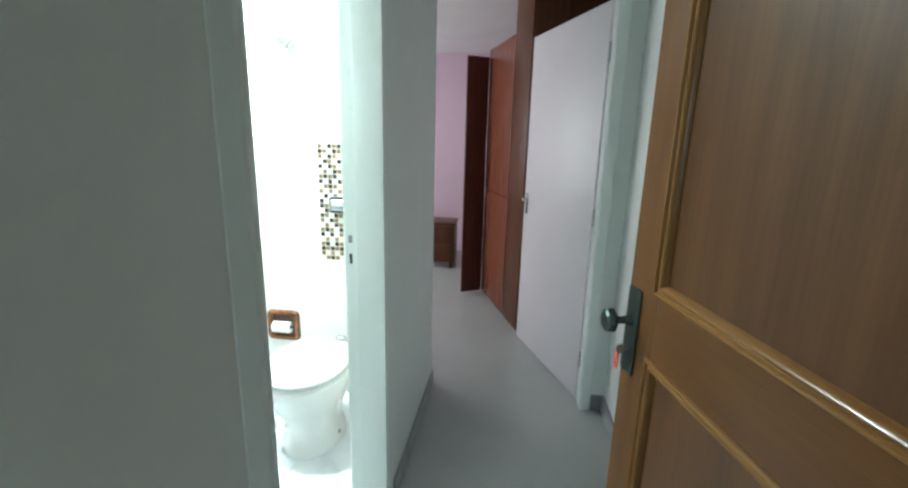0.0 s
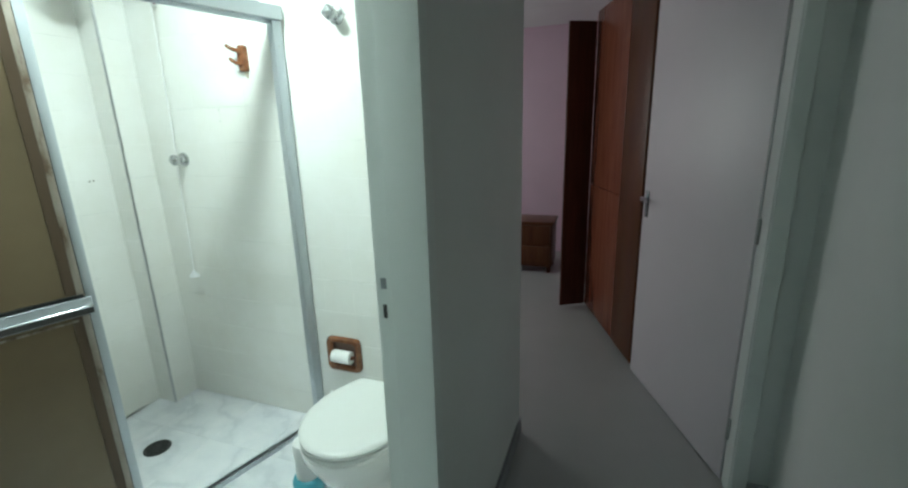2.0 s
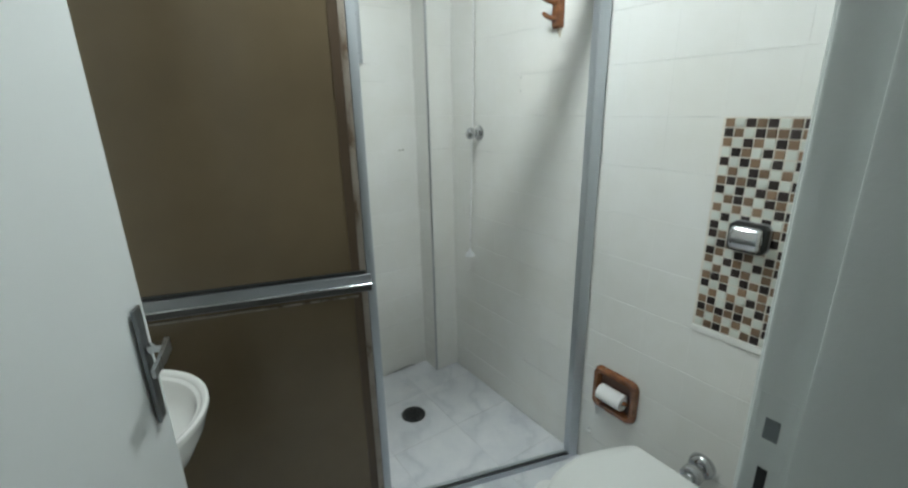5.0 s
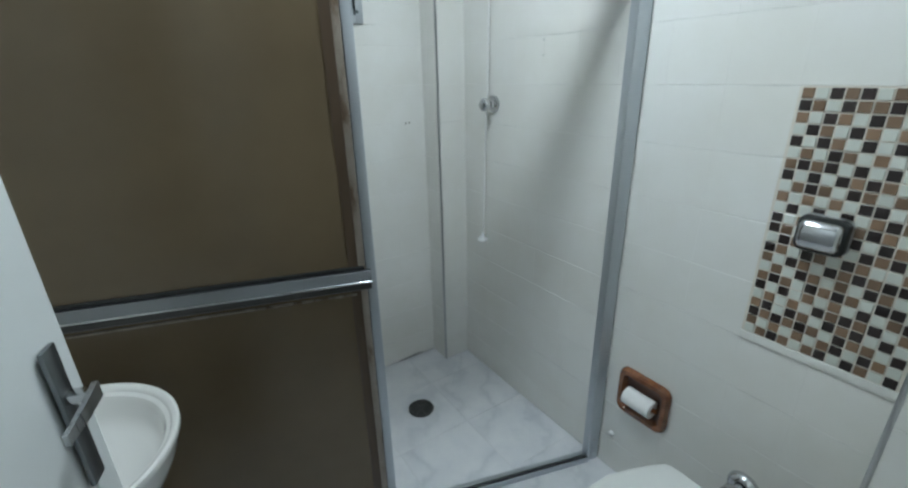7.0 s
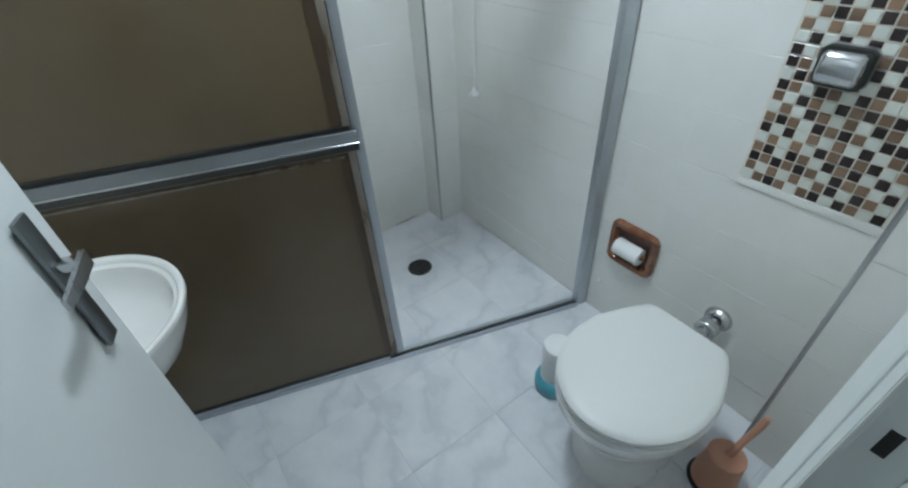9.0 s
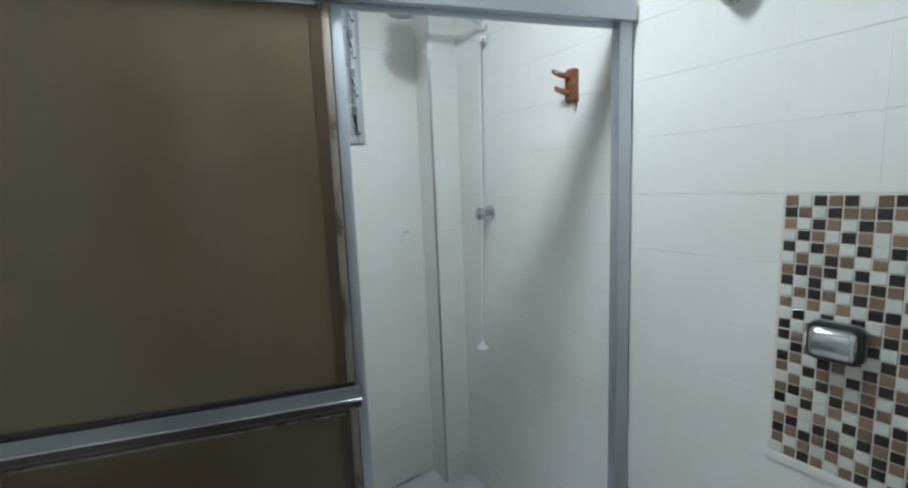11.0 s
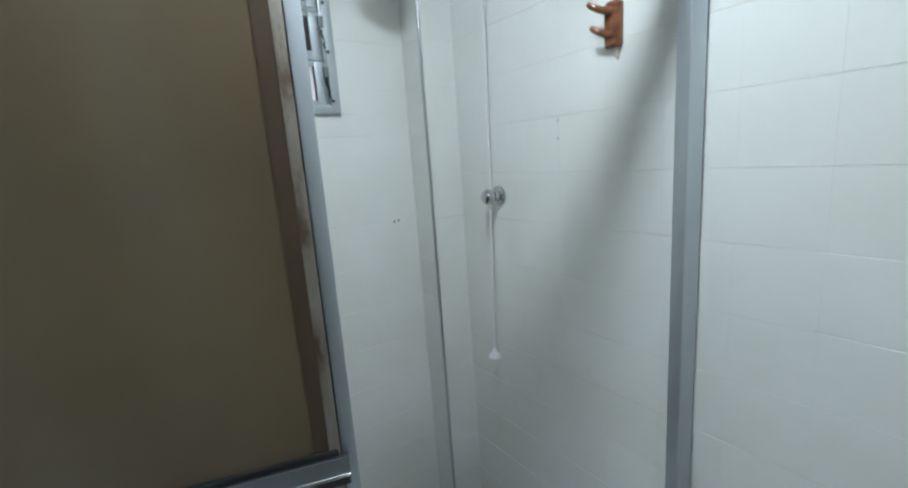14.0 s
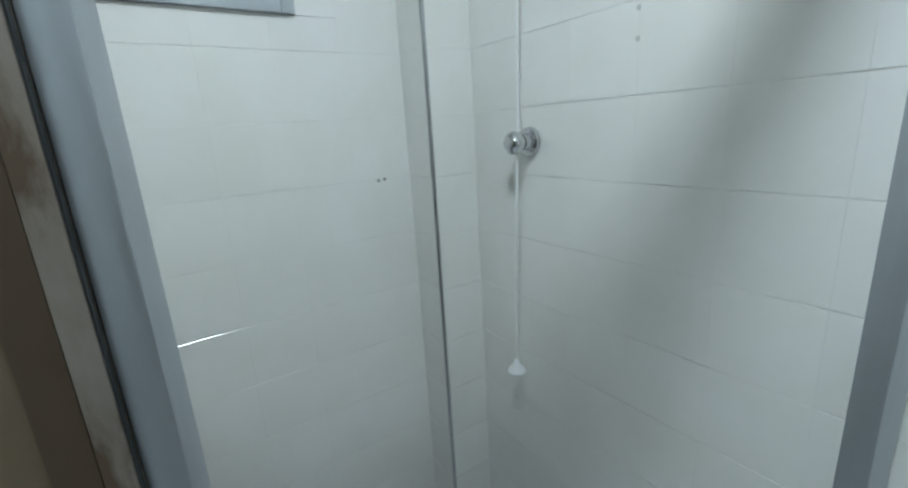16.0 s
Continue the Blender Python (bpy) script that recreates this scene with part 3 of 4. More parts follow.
def nightstand():
    d = thing("nightstand", pose(-1.335, 3.62, 0), "small reddish brown wooden nightstand by the lilac wall", "nightstand")
    part("carcass", box(-0.2, 0.2, -0.17, 0.17, 0.06, 0.50, 0.004), TALLWOOD, d)
    part("top", box(-0.215, 0.215, -0.19, 0.18, 0.50, 0.525, 0.004), TALLWOOD, d)
    for z in (0.08, 0.29):
        dr = part("drawer", box(-0.185, 0.185, -0.186, -0.17, z, z + 0.195, 0.003), TALLWOOD, d)
        part("knob", turn(lathe([(0, 0), (0.006, 0), (0.006, 0.01), (0.012, 0.015), (0.009, 0.022), (0, 0.023)], 12), pose(0, -0.186, z + 0.1, 90)), DARKWOOD, dr)
    for x in (-0.17, 0.17):
        for y in (-0.14, 0.14):
            part("foot", box(x - 0.018, x + 0.018, y - 0.018, y + 0.018, 0, 0.06, 0.002), DARKWOOD, d)


nightstand()

# ---- shower enclosure (local x along the front, y out of the shower) ----


def shower_screen():
    d = thing("shower_enclosure", FRONT, "aluminium shower enclosure with bronze acrylic sliding panels pushed open", "shower screen")
    end = 1.772
    part("wall_post", box(0.003, 0.045, -0.022, 0.016, 0.0, 1.879, 0.002), ALU, d)
    part("header_track", box(0.003, end, -0.030, 0.030, 1.880, 1.933, 0.003), ALU, d)
    part("header_lip", box(0.006, end, -0.008, -0.003, 1.866, 1.880), ALU, d)
    sill = part("floor_track", box(0.045, end, -0.024, 0.024, 0.0, 0.012, 0.002), ALU, d)
    part("track_rib", box(0.045, end, -0.003, 0.003, 0.012, 0.024, 0.001), ALU, sill)
    part("track_rib", box(0.045, end, 0.018, 0.023, 0.012, 0.022, 0.001), ALU, sill)
    for name, y, s0, s1 in (("inner_panel", -0.014, 0.799, 1.62), ("outer_panel", 0.012, 0.8268, 1.70)):
        p = part(name, box(s0 + 0.022, s1 - 0.022, y - 0.0025, y + 0.0025, 0.030, 1.868), ACRYLIC, d, "bronze acrylic sliding panel", False)
        wd = 0.026 if y < 0 else 0.019
        if y > 0:
            part("edge_strip", box(s0 + wd, s0 + wd + 0.026, y + 0.002, y + 0.005, 0.05, 1.846), VINYL, p, "brown vinyl strip", False)
        for a in (s0, s1 - wd):
            part("stile", box(a, a + wd, y - 0.011, y + (0.025 if y < 0 and a == s0 else 0.011 if y < 0 else 0.005), 0.026, 1.870, 0.002), ALU if y < 0 else WORNALU, p, "aluminium stile")
        for z0, z1 in ((0.026, 0.036), (1.863, 1.872)):
            part("panel_rail", box(s0 + 0.030, s1 - 0.030, y - 0.010, y + 0.010, z0, z1, 0.002), ALU, p, "aluminium rail")
        if y > 0:
            prof = [(0.019, 0.893), (0.029, 0.894), (0.0315, 0.897), (0.033, 0.9155), (0.0395, 0.917), (0.041, 0.920), (0.0395, 0.923), (0.0365, 0.9255), (0.031, 0.947), (0.029, 0.949), (0.019, 0.949)]
            bar = part("towel_bar", flat(loft([[(x, py, pz) for py, pz in prof] for x in (s0 - 0.012, s1 - 0.04)])), BARALU, p, "aluminium towel bar profile")
            # Added dark strip carries the shade below the bar's edge.
            part("lower_face_shade", box(s0 - 0.010, s1 - 0.042, 0.030, 0.0342, 0.8975, 0.9145), BARSHADE, bar, "dark strip painting shade under the bar edge", False)
            # Added chrome bead draws the highlight along the bar's edge.
            part("bar_highlight", sweep([(s0 - 0.0125, 0.0405, 0.9202), (s1 - 0.04, 0.0405, 0.9202)], 0.0032, 10), CHROME, bar, "bright bead added as the edge highlight")
            # Black strips paint the shadow lines above the bar and at the foot.
            part("dark_strip", box(s0 + 0.004, s1 - 0.03, y + 0.003, y + 0.010, 0.950, 0.960), BLACK, p, "black strip as the shadow line above the bar", False)
            part("dark_strip", box(s0 + 0.03, s1 - 0.03, y + 0.003, y + 0.008, 0.036, 0.046), BLACK, p, "black strip as the shadow line along the foot", False)
            # Black strip paints the dark gap between the two panels' stiles.
            part("gap_shade", box(s0 - 0.0016, s0 - 0.0003, y + 0.0006, y + 0.0046, 0.026, 1.862), BLACK, p, "black strip as the dark gap between the panels", False)
            part("bar_back", box(s0 - 0.008, s1 - 0.04, y + 0.004, 0.019, 0.893, 0.946), BARALU, bar)
            part("glazing_bead", box(s0 + 0.03, s1 - 0.03, y + 0.003, y + 0.007, 0.874, 0.880), WORNALU, p, "thin pale bead")
    # Flat strip paints the groove's shade between the ribs.
    part("groove_shade", box(0.045, end, 0.0035, 0.0175, 0.012, 0.0135), DARK, sill, "dark strip painting shade between the ribs", False)
    for x in (0.024,):
        for z in (0.10, 1.78):
            part("screw", turn(lathe([(0, 0), (0.004, 0), (0.003, 0.002), (0, 0.002)], 10), pose(x, 0.016, z, -90)), STEEL, d)


shower_screen()

# ---- shower fittings ----


def valve(name, x, z, size, label, lobes=0.0055):
    """Stop valve on the north wall: flange, neck and a lobed handle."""
    d = thing(name, pose(x, NY, z, 90), label, "valve")
    part("flange", lathe([(0, 0.002), (0.030 * size, 0.002), (0.028 * size, 0.010), (0.016 * size, 0.015), (0.014 * size, 0.026), (0, 0.026)], 28), CHROME, d)
    part("spindle", lathe([(0.010 * size, 0.02), (0.010 * size, 0.05), (0, 0.05)], 16), CHROME, d)
    n, rings = 40, []
    for z0, k in ((0.036, 0.75), (0.040, 0.95), (0.052, 1.0), (0.062, 0.94), (0.067, 0.74), (0.070, 0.48), (0.0715, 0.2)):
        rings.append([(size * k * (0.022 + lobes * math.cos(4 * 2 * math.pi * i / n)) * math.cos(2 * math.pi * i / n), size * k * (0.022 + lobes * math.cos(4 * 2 * math.pi * i / n)) * math.sin(2 * math.pi * i / n), z0) for i in range(n)])
    part("handle", loft(rings), CHROME, d, "lobed chrome handle")


valve("stop_valve", -1.653, 1.875, 1.2, "chrome stop valve high on the white tiles", 0.0028)
valve("shower_tap", -2.600, 1.322, 1.15, "chrome shower tap on the white tiles", 0.0012)


def shower_head():
    d = thing("electric_shower", pose(-2.655, 0.455, 2.054), "white plastic electric shower head on a white arm", "shower")
    part("body", lathe([(0, 0.032), (0.056, 0.032), (0.060, 0.037), (0.058, 0.05), (0.048, 0.075), (0.044, 0.09), (0.047, 0.145), (0.046, 0.160), (0.041, 0.168), (0.033, 0.172), (0.020, 0.175), (0, 0.176)], 36), WHITEPLASTIC, d)
    part("spray_plate", lathe([(0, 0.028), (0.048, 0.028), (0.052, 0.033), (0, 0.033)], 36), mat("grey_plastic", (0.45, 0.46, 0.47), 0.4), d)
    part("collar", lathe([(0.0465, 0.108), (0.0505, 0.112), (0.0505, 0.128), (0.0465, 0.132)], 36), WHITEPLASTIC, d)
    pts = [(0.03, 0.03, 0.10), (0.042, 0.10, 0.105), (0.05, 0.18, 0.10), (0.055, 0.26, 0.055), (0.055, 0.345, 0.03)]
    part("arm", sweep(pts, 0.012), WHITEPLASTIC, d)
    part("wall_flange", turn(lathe([(0, 0), (0.026, 0), (0.022, 0.012), (0, 0.014)], 24), pose(0.055, 0.343, 0.03, 90)), WHITEPLASTIC, d)


shower_head()


def pull_cord():
    d = thing("pull_cord", pose(-2.595, 0.775, 2.02), "thin white pull cord with a bell-shaped knob", "cord")
    part("clip", box(-0.012, 0.012, -0.012, 0.02, -0.012, 0.012, 0.003), WHITEPLASTIC, d)
    part("tip", box(0.012, 0.018, -0.006, 0.004, -0.010, 0.002, 0.001), mat("plum_plastic", (0.30, 0.16, 0.20), 0.5), d, "small plum end")
    part("cord", sweep([(0, -0.008, -0.01), (-0.002, -0.010, -0.35), (-0.001, -0.016, -0.66), (-0.004, -0.02, -0.74), (-0.010, -0.022, -1.0), (-0.018, -0.022, -1.272)], 0.0029, 8), CORD, d)
    part("knob", turn(lathe([(0, 0.014), (0.006, 0.014), (0.008, 0.003), (0.021, -0.011), (0.0235, -0.018), (0.019, -0.023), (0, -0.023)], 24), pose(-0.020, -0.022, -1.272)), KNOBWHITE, d)


pull_cord()
plate = thing("wall_outlet", pose(-2.592, NY, 2.245), "small white cable outlet plate", "outlet")
part("cover", box(-0.022, 0.022, -0.012, 0.0, -0.035, 0.035, 0.004), WHITEPLASTIC, plate)
part("wire", sweep([(-0.015, -0.012, -0.015), (-0.02, -0.03, -0.03), (-0.022, -0.028, -0.05), (-0.015, -0.008, -0.06)], 0.0025, 8), BLACK, plate, "dark cable end")


def robe_hook():
    d = thing("robe_hook", pose(-2.138, NY, 1.752), "brown glazed ceramic double robe hook", "hook")
    n = [[(x, 0, z) for x, z in rounded(0.044, 0.108, 0.010)], [(x, -0.014, z) for x, z in rounded(0.044, 0.108, 0.010)], [(x, -0.022, z) for x, z in rounded(0.032, 0.092, 0.008)]]
    part("back_plate", loft(n), BROWNCER, d)
    for z, ln in ((0.030, 1.0), (-0.022, 0.8)):
        part("prong", sweep([(0, -0.015, z), (-0.004, -0.030 * ln, z), (-0.014, -0.044 * ln, z + 0.004), (-0.030, -0.053 * ln, z + 0.014), (-0.038, -0.055 * ln, z + 0.021)], [0.012, 0.010, 0.0085, 0.008, 0.006], 14), BROWNCER, d)

    part("glue_drip", sweep([(0.006, -0.003, -0.05), (0.007, -0.004, -0.068), (0.008, -0.002, -0.082)], [0.010, 0.006, 0.002], 8), mat("old_glue", (0.56, 0.49, 0.40), 0.6), d, "dried beige glue drip")


robe_hook()
drain = thing("floor_drain", pose(-2.560, 0.357, 0), "round black floor drain in the shower", "drain")
part("rim", lathe([(0.058, 0.0005), (0.058, 0.004), (0.050, 0.006), (0.046, 0.003), (0.046, 0.0005)], 36), BLACK, drain)
part("bowl", lathe([(0, 0.0008), (0.046, 0.0008), (0.046, 0.002), (0, 0.002)], 36), DARK, drain)
for i in range(6):
    a = math.pi * i / 6
    part("grate_bar", turn(box(-0.045, 0.045, -0.003, 0.003, 0.002, 0.0045), pose(0, 0, 0, 0, 0, math.degrees(a))), BLACK, drain, smooth=False)

# ---- toilet side ----


def oval(cx, cy, wx, front, back, z, n=44, square=0.0):
    """Toilet outline: round at the front (-y), squarer at the back."""
    out = []
    for i in range(n):
        a = 2 * math.pi * i / n
        c, s = math.cos(a), math.sin(a)
        if s > 0:
            e = 1 - square
            c, s = math.copysign(abs(c) ** e, c), math.copysign(abs(s) ** e, s)
        out.append((cx + wx * c, cy + (back if s > 0 else front) * s, z))
    return out


def lid_outline(z, k=1.0):
    """Lid: round front, sides drawn in to a short straight back edge."""
    out, n = [], 40
    for i in range(n + 1):
        a = math.pi + math.pi * i / n
        out.append((k * 0.192 * math.cos(a), -0.03 + k * 0.220 * math.sin(a), z))
    out += [(k * 0.189, 0.03, z), (k * 0.168, 0.09, z), (k * 0.140, 0.155, z), (k * 0.122, 0.183, z), (k * 0.112, 0.188, z),
            (-k * 0.112, 0.188, z), (-k * 0.122, 0.183, z), (-k * 0.140, 0.155, z), (-k * 0.168, 0.09, z), (-k * 0.189, 0.03, z)]
    return out


def toilet():
    d = thing("toilet", pose(-1.436, 0.398, 0), "white ceramic toilet with its plastic lid closed", "toilet")
    rings = [oval(0, 0.03, 0.138, 0.185, 0.165, 0.0, square=0.2), oval(0, 0.03, 0.136, 0.182, 0.165, 0.03, square=0.2), oval(0, 0.02, 0.120, 0.155, 0.165, 0.08, square=0.2),
             oval(0, 0.015, 0.124, 0.155, 0.17, 0.15, square=0.2), oval(0, 0.0, 0.152, 0.185, 0.195, 0.22, square=0.15), oval(0, -0.01, 0.176, 0.210, 0.215, 0.29, square=0.1),
             oval(0, -0.02, 0.193, 0.228, 0.225, 0.345, square=0.1), oval(0, -0.02, 0.195, 0.231, 0.225, 0.375, square=0.1), oval(0, -0.02, 0.189, 0.224, 0.220, 0.383, square=0.1)]
    part("bowl", loft(rings), CERAMIC, d)
    part("seat", loft([lid_outline(0.384, 0.985), lid_outline(0.387, 0.995), lid_outline(0.396, 0.995), lid_outline(0.399, 0.97)]), SEATWHITE, d)
    part("lid", loft([lid_outline(0.404, 0.95), lid_outline(0.405, 0.99), lid_outline(0.408, 1.0), lid_outline(0.416, 1.0), lid_outline(0.422, 0.975), lid_outline(0.426, 0.92), lid_outline(0.428, 0.7)]), SEATWHITE, d)
    for x in (-0.075, 0.075):
        part("seat_hinge", sweep([(x - 0.02, 0.195, 0.395), (x + 0.02, 0.195, 0.395)], 0.011), SEATWHITE, d)
    for x in (-0.105, 0.105):
        part("floor_bolt", turn(lathe([(0, 0), (0.011, 0), (0.010, 0.006), (0, 0.008)], 14), pose(x * 1.28, 0.0, 0.05, 0, 90 if x > 0 else -90)), CHROME, d)


toilet()
spud = thing("flush_pipe", pose(-1.432, NY, 0.316, 90), "chrome flush pipe coupling behind the toilet", "pipe")
part("flange", lathe([(0, 0.001), (0.043, 0.001), (0.042, 0.008), (0.036, 0.020), (0.026, 0.028), (0, 0.03)], 30), CHROME, spud)
part("pipe", lathe([(0.019, 0.012), (0.019, 0.205), (0, 0.205)], 24), CHROME, spud)
part("nut", lathe([(0.030, 0.05), (0.034, 0.054), (0.034, 0.082), (0.030, 0.086), (0.018, 0.086)], 8), CHROME, spud, smooth=False)


def flush_plate():
    d = thing("flush_valve", pose(-1.418, NY - 0.002, 1.090), "chrome rounded flush button on the mosaic", "flush valve")
    def ring(w, h, y, r):
        return [(x, -y, z) for x, z in rounded(w, h, r)]
    part("base", loft([ring(0.098, 0.084, 0.0, 0.018), ring(0.098, 0.084, 0.004, 0.018), ring(0.094, 0.080, 0.008, 0.018)]), STEEL, d)
    part("surround", loft([ring(0.094, 0.080, 0.007, 0.016), ring(0.094, 0.080, 0.023, 0.016), ring(0.090, 0.076, 0.026, 0.016)]), BLACK, d, "black edge")
    part("button", loft([ring(0.080, 0.066, 0.025, 0.012), ring(0.080, 0.066, 0.030, 0.012), ring(0.077, 0.060, 0.037, 0.012), ring(0.072, 0.046, 0.043, 0.011), ring(0.068, 0.024, 0.046, 0.009), ring(0.060, 0.010, 0.0465, 0.004)]), CHROME, d)


flush_plate()


def paper_holder():
    d = thing("toilet_paper_holder", pose(-1.767, NY, 0.394), "brown glazed ceramic recessed toilet paper holder", "paper holder")
    def ring(w, h, y, r):
        return [(x, y, z) for x, z in rounded(w, h, r)]
    part("surround", loft([ring(0.186, 0.176, 0.0, 0.03), ring(0.186, 0.176, -0.012, 0.03), ring(0.174, 0.164, -0.022, 0.028), ring(0.146, 0.136, -0.022, 0.022), ring(0.132, 0.122, -0.010, 0.02), ring(0.128, 0.118, -0.0015, 0.018)], False, False), BROWNCER, d)
    # The niche is nearly flat: its inner shade is in the darker glaze.
    part("niche", loft([ring(0.128, 0.118, -0.0012, 0.018), ring(0.120, 0.110, -0.0008, 0.018)], False, True), mat("shaded_brown_glaze", (0.07, 0.026, 0.012), 0.3), d)
    part("spindle", sweep([(-0.062, -0.022, -0.005), (0.062, -0.022, -0.005)], 0.008), BROWNCER, d)
    r = thing("toilet_paper_roll", pose(-1.768, NY - 0.024, 0.388, 0, 90, 0), "white toilet paper roll on its holder", "paper roll")
    part("paper", lathe([(0.010, -0.050), (0.030, -0.050), (0.031, -0.048), (0.031, 0.048), (0.030, 0.050), (0.010, 0.050)], 32), PAPER, r)
    part("core", lathe([(0.010, -0.0505), (0.0085, -0.0505), (0.0085, 0.0505), (0.010, 0.0505)], 24), mat("cardboard", (0.32, 0.22, 0.13), 0.9), r)


paper_holder()
stop = thing("wall_plug", pose(-1.869, NY, 0.161, 90), "small white plastic plug in the tiles", "plug")
part("cap", lathe([(0, 0.0), (0.010, 0.0), (0.009, 0.008), (0.005, 0.012), (0, 0.012)], 16), WHITEPLASTIC, stop)


def brush_holder():
    d = thing("toilet_brush", pose(-1.197, 0.527, 0), "peach plastic toilet brush standing in its cup", "toilet brush")
    part("base", lathe([(0, 0), (0.066, 0), (0.068, 0.006), (0.063, 0.016), (0, 0.016)], 36), BLACK, d, "black base ring")
    part("cup", lathe([(0.060, 0.014), (0.058, 0.05), (0.049, 0.135), (0.050, 0.140), (0.049, 0.150), (0.042, 0.155), (0.018, 0.158), (0, 0.159)], 36), PEACH, d)
    part("handle", sweep([(0.0, 0.0, 0.14), (0.006, 0.008, 0.19), (0.014, 0.022, 0.25), (0.020, 0.032, 0.30), (0.023, 0.037, 0.33)], [0.012, 0.010, 0.009, 0.010, 0.007], 14), PEACH, d)


brush_holder()
canister = thing("cleaner_canister", pose(-1.712, 0.394, 0), "white plastic canister with a teal base beside the toilet", "canister")
part("base", lathe([(0, 0), (0.060, 0), (0.066, 0.010), (0.067, 0.040), (0.060, 0.058), (0.049, 0.066), (0, 0.066)], 32), TEAL, canister, "teal blue base")
part("body", lathe([(0.048, 0.060), (0.049, 0.066), (0.049, 0.165), (0.052, 0.170), (0.052, 0.205), (0.047, 0.222), (0.024, 0.234), (0, 0.235)], 32), WHITEPLASTIC, canister)

# ---- wash basin ----


def basin():
    d = thing("wash_basin", pose(-2.02, SY, 0.80), "white round-fronted ceramic wall basin", "basin")
    def out(k, z, back=0.0):
        pts, n = [], 36
        for i in range(n + 1):
            a = math.pi * i / n
            pts.append((k * 0.222 * math.cos(a), 0.20 + k * 0.225 * math.sin(a), z))
        pts += [(-k * 0.215, 0.10, z), (-k * 0.205, back + 0.004, z), (k * 0.205, back + 0.004, z), (k * 0.215, 0.10, z)]
        return pts
    def inn(k, z):
        n, c = 36, 0.215
        pts = []
        for i in range(n + 1):
            a = math.pi * i / n
            pts.append((k * 0.190 * math.cos(a), c + k * 0.186 * math.sin(a), z))
        pts += [(-k * 0.165, c - k * 0.06, z), (-k * 0.13, c - k * 0.10, z), (k * 0.13, c - k * 0.10, z), (k * 0.165, c - k * 0.06, z)]
        return pts
    rings = [out(0.30, -0.185), out(0.55, -0.165), out(0.82, -0.10), out(0.94, -0.045), out(0.985, -0.012), out(1.0, -0.004), out(0.995, 0.004), out(0.97, 0.006),
             out(0.945, 0.004), inn(1.045, 0.000), inn(1.03, -0.006), inn(0.985, -0.010), inn(0.955, -0.022), inn(0.92, -0.05), inn(0.80, -0.080), inn(0.45, -0.098), inn(0.12, -0.103)]
    part("bowl", loft(rings), CERAMIC, d)
    part("waste", turn(lathe([(0, 0), (0.022, 0), (0.021, 0.003), (0, 0.003)], 24), pose(0, 0.215, -0.1025)), CHROME, d, "chrome waste ring")
    part("trap", sweep([(0, 0.12, -0.18), (0, 0.12, -0.30), (0, 0.08, -0.34), (0, 0.004, -0.34)], 0.017), WHITEPLASTIC, d, "white waste pipe")


basin()

# ---- lamp and window ----


def ceiling_lamp():
    d = thing("ceiling_lamp", pose(-1.95, 0.10, CEILZ), "round flush ceiling lamp, switched on", "ceiling lamp")
    part("base", lathe([(0, -0.001), (0.120, -0.001), (0.120, -0.048), (0.114, -0.056), (0.096, -0.056), (0.094, -0.048), (0, -0.048)], 48), WHITEPLASTIC, d)
    part("diffuser", lathe([(0.094, -0.050), (0.090, -0.058), (0.072, -0.064), (0.04, -0.067), (0, -0.068)], 48), LAMPGLOW, d, "glowing opal diffuser")


ceiling_lamp()


